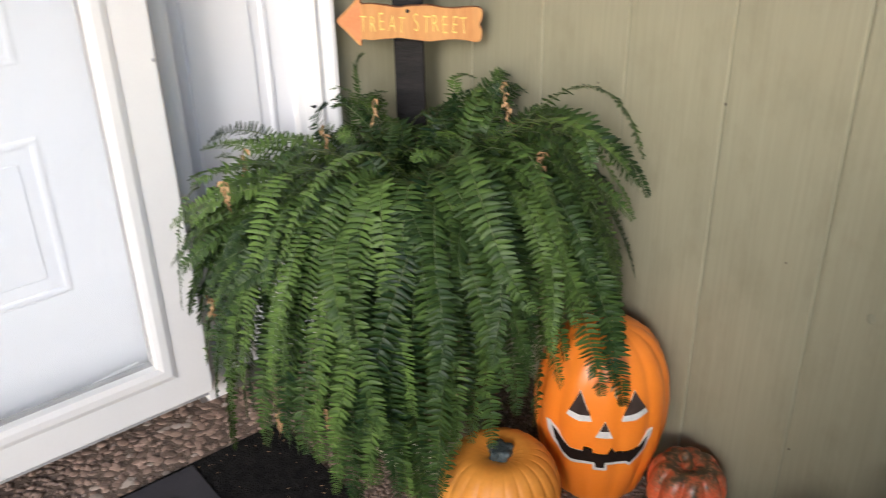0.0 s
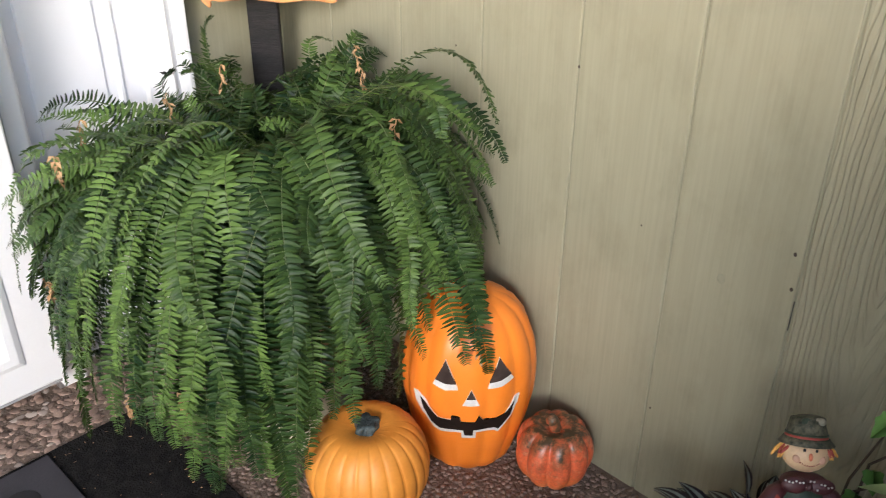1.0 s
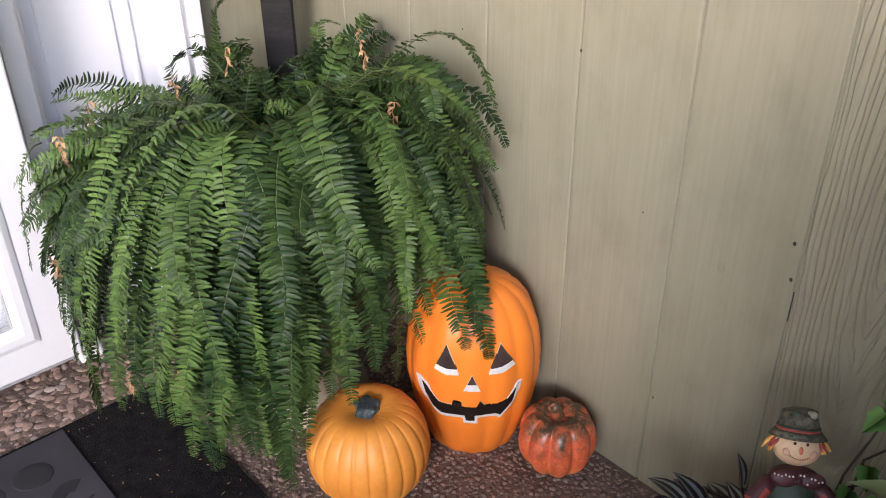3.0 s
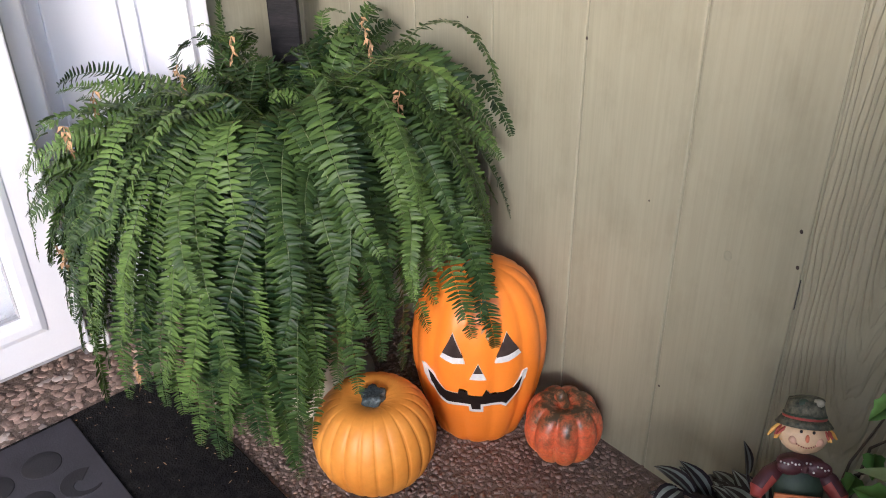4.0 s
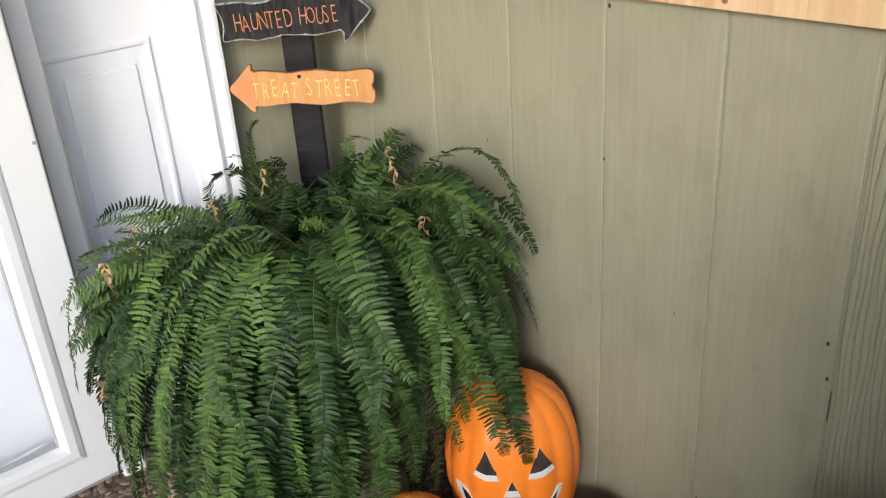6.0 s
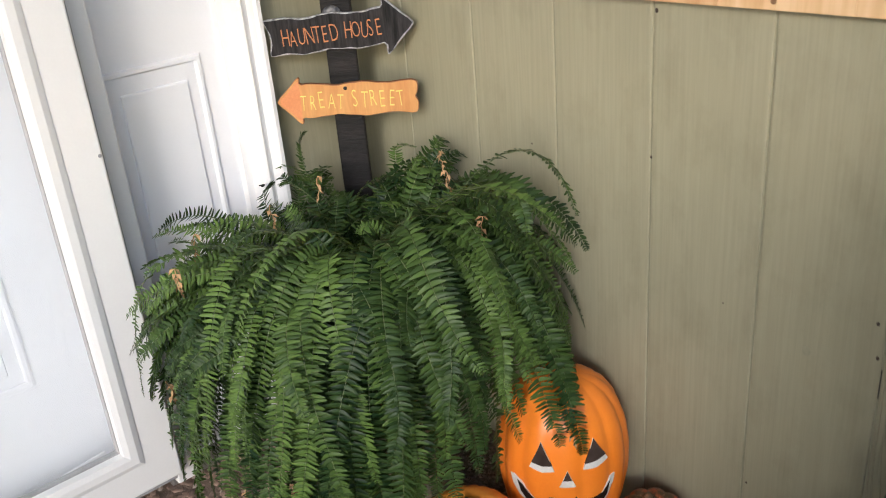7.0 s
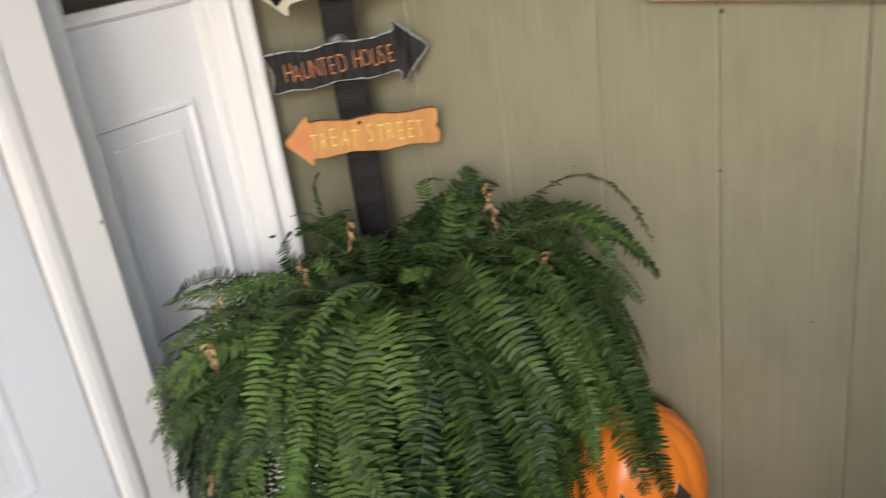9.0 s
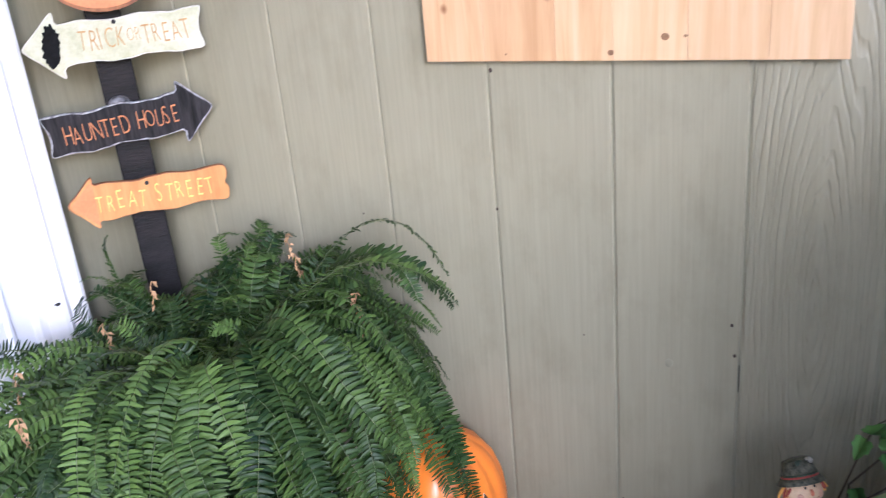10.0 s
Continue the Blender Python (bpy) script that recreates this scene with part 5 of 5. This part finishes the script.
# ---- marks on siding and trim, dry scraps on the mat ----
def small_marks():
    rnd = random.Random(8)
    for y, z, r in ((0.389, 0.582, 0.0026), (0.383, 0.527, 0.0026), (0.634, 0.532, 0.0014), (1.045, 0.73, 0.0016), (0.569, 0.198, 0.0018), (0.775, 0.994, 0.003), (0.78, 0.756, 0.0022)):
        bm = bmesh.new()
        bmesh.ops.create_uvsphere(bm, u_segments=8, v_segments=5, radius=r, matrix=Matrix.LocRotScale((1.2198, y, z), None, (0.4, 1, 1.3)))
        part("nail_head", bm, RUST, wall_east, "rusty nail head")
    bm = bmesh.new()
    bmesh.ops.create_uvsphere(bm, u_segments=14, v_segments=7, radius=0.008, matrix=Matrix.LocRotScale((1.2203, 0.488, 0.498), None, (0.15, 0.9, 1.1)))
    part("knot", bm, GROOVE, wall_east, "small painted-over knot", True)
    for z0, z1 in ((0.46, 0.51),):
        part("open_joint", boxed((1.2206, GROOVE_Y - 0.0008, z0), (1.2212, GROOVE_Y + 0.0008, z1)), BLACK, wall_east, "dark gap where the caulk has cracked")
    bm = bmesh.new()
    bmesh.ops.create_uvsphere(bm, u_segments=8, v_segments=5, radius=0.0035, matrix=Matrix.LocRotScale((0.577, 1.461, 0.81), None, (1, 0.5, 1)))
    part("screw", bm, GREY_SEAL, storm_door)
    bm = bmesh.new()
    bmesh.ops.create_uvsphere(bm, u_segments=8, v_segments=6, radius=0.005, matrix=Matrix.LocRotScale((0.913, 1.525, 0.635), None, (1.1, 0.7, 0.6)))
    tube(bm, [(0.911, 1.523, 0.636), (0.906, 1.522, 0.6385), (0.903, 1.523, 0.638)], 0.0012, 4)
    part("dark_speck", bm, BLACK, door_trim, "small black speck stuck on the white casing")
    verts, faces = [], []
    for _ in range(90):
        x, y = rnd.uniform(0.5, 0.69), rnd.uniform(0.72, 1.41)
        a, ln = rnd.uniform(0, 6.28), rnd.uniform(0.0012, 0.006) * rnd.random() + 0.0006
        d, e = Vector((math.cos(a), math.sin(a), 0)) * ln, Vector((-math.sin(a), math.cos(a), 0)) * rnd.uniform(0.0005, 0.0014)
        k, b = len(verts), Vector((x, y, 0.0095))
        for q in (b - d + e * 0.3, b + e + Vector((0, 0, 0.0012)), b + d, b - e):
            verts.append(tuple(q))
        faces.append((k, k + 1, k + 2, k + 3))
    me = bpy.data.meshes.new("dry_scraps")
    me.from_pydata(verts, [], faces)
    me.materials.append(DRY)
    tagged(new("dry_scraps", me), "tiny dry leaf scraps on the black mat", "leaf litter", kind="stuff")


small_marks()
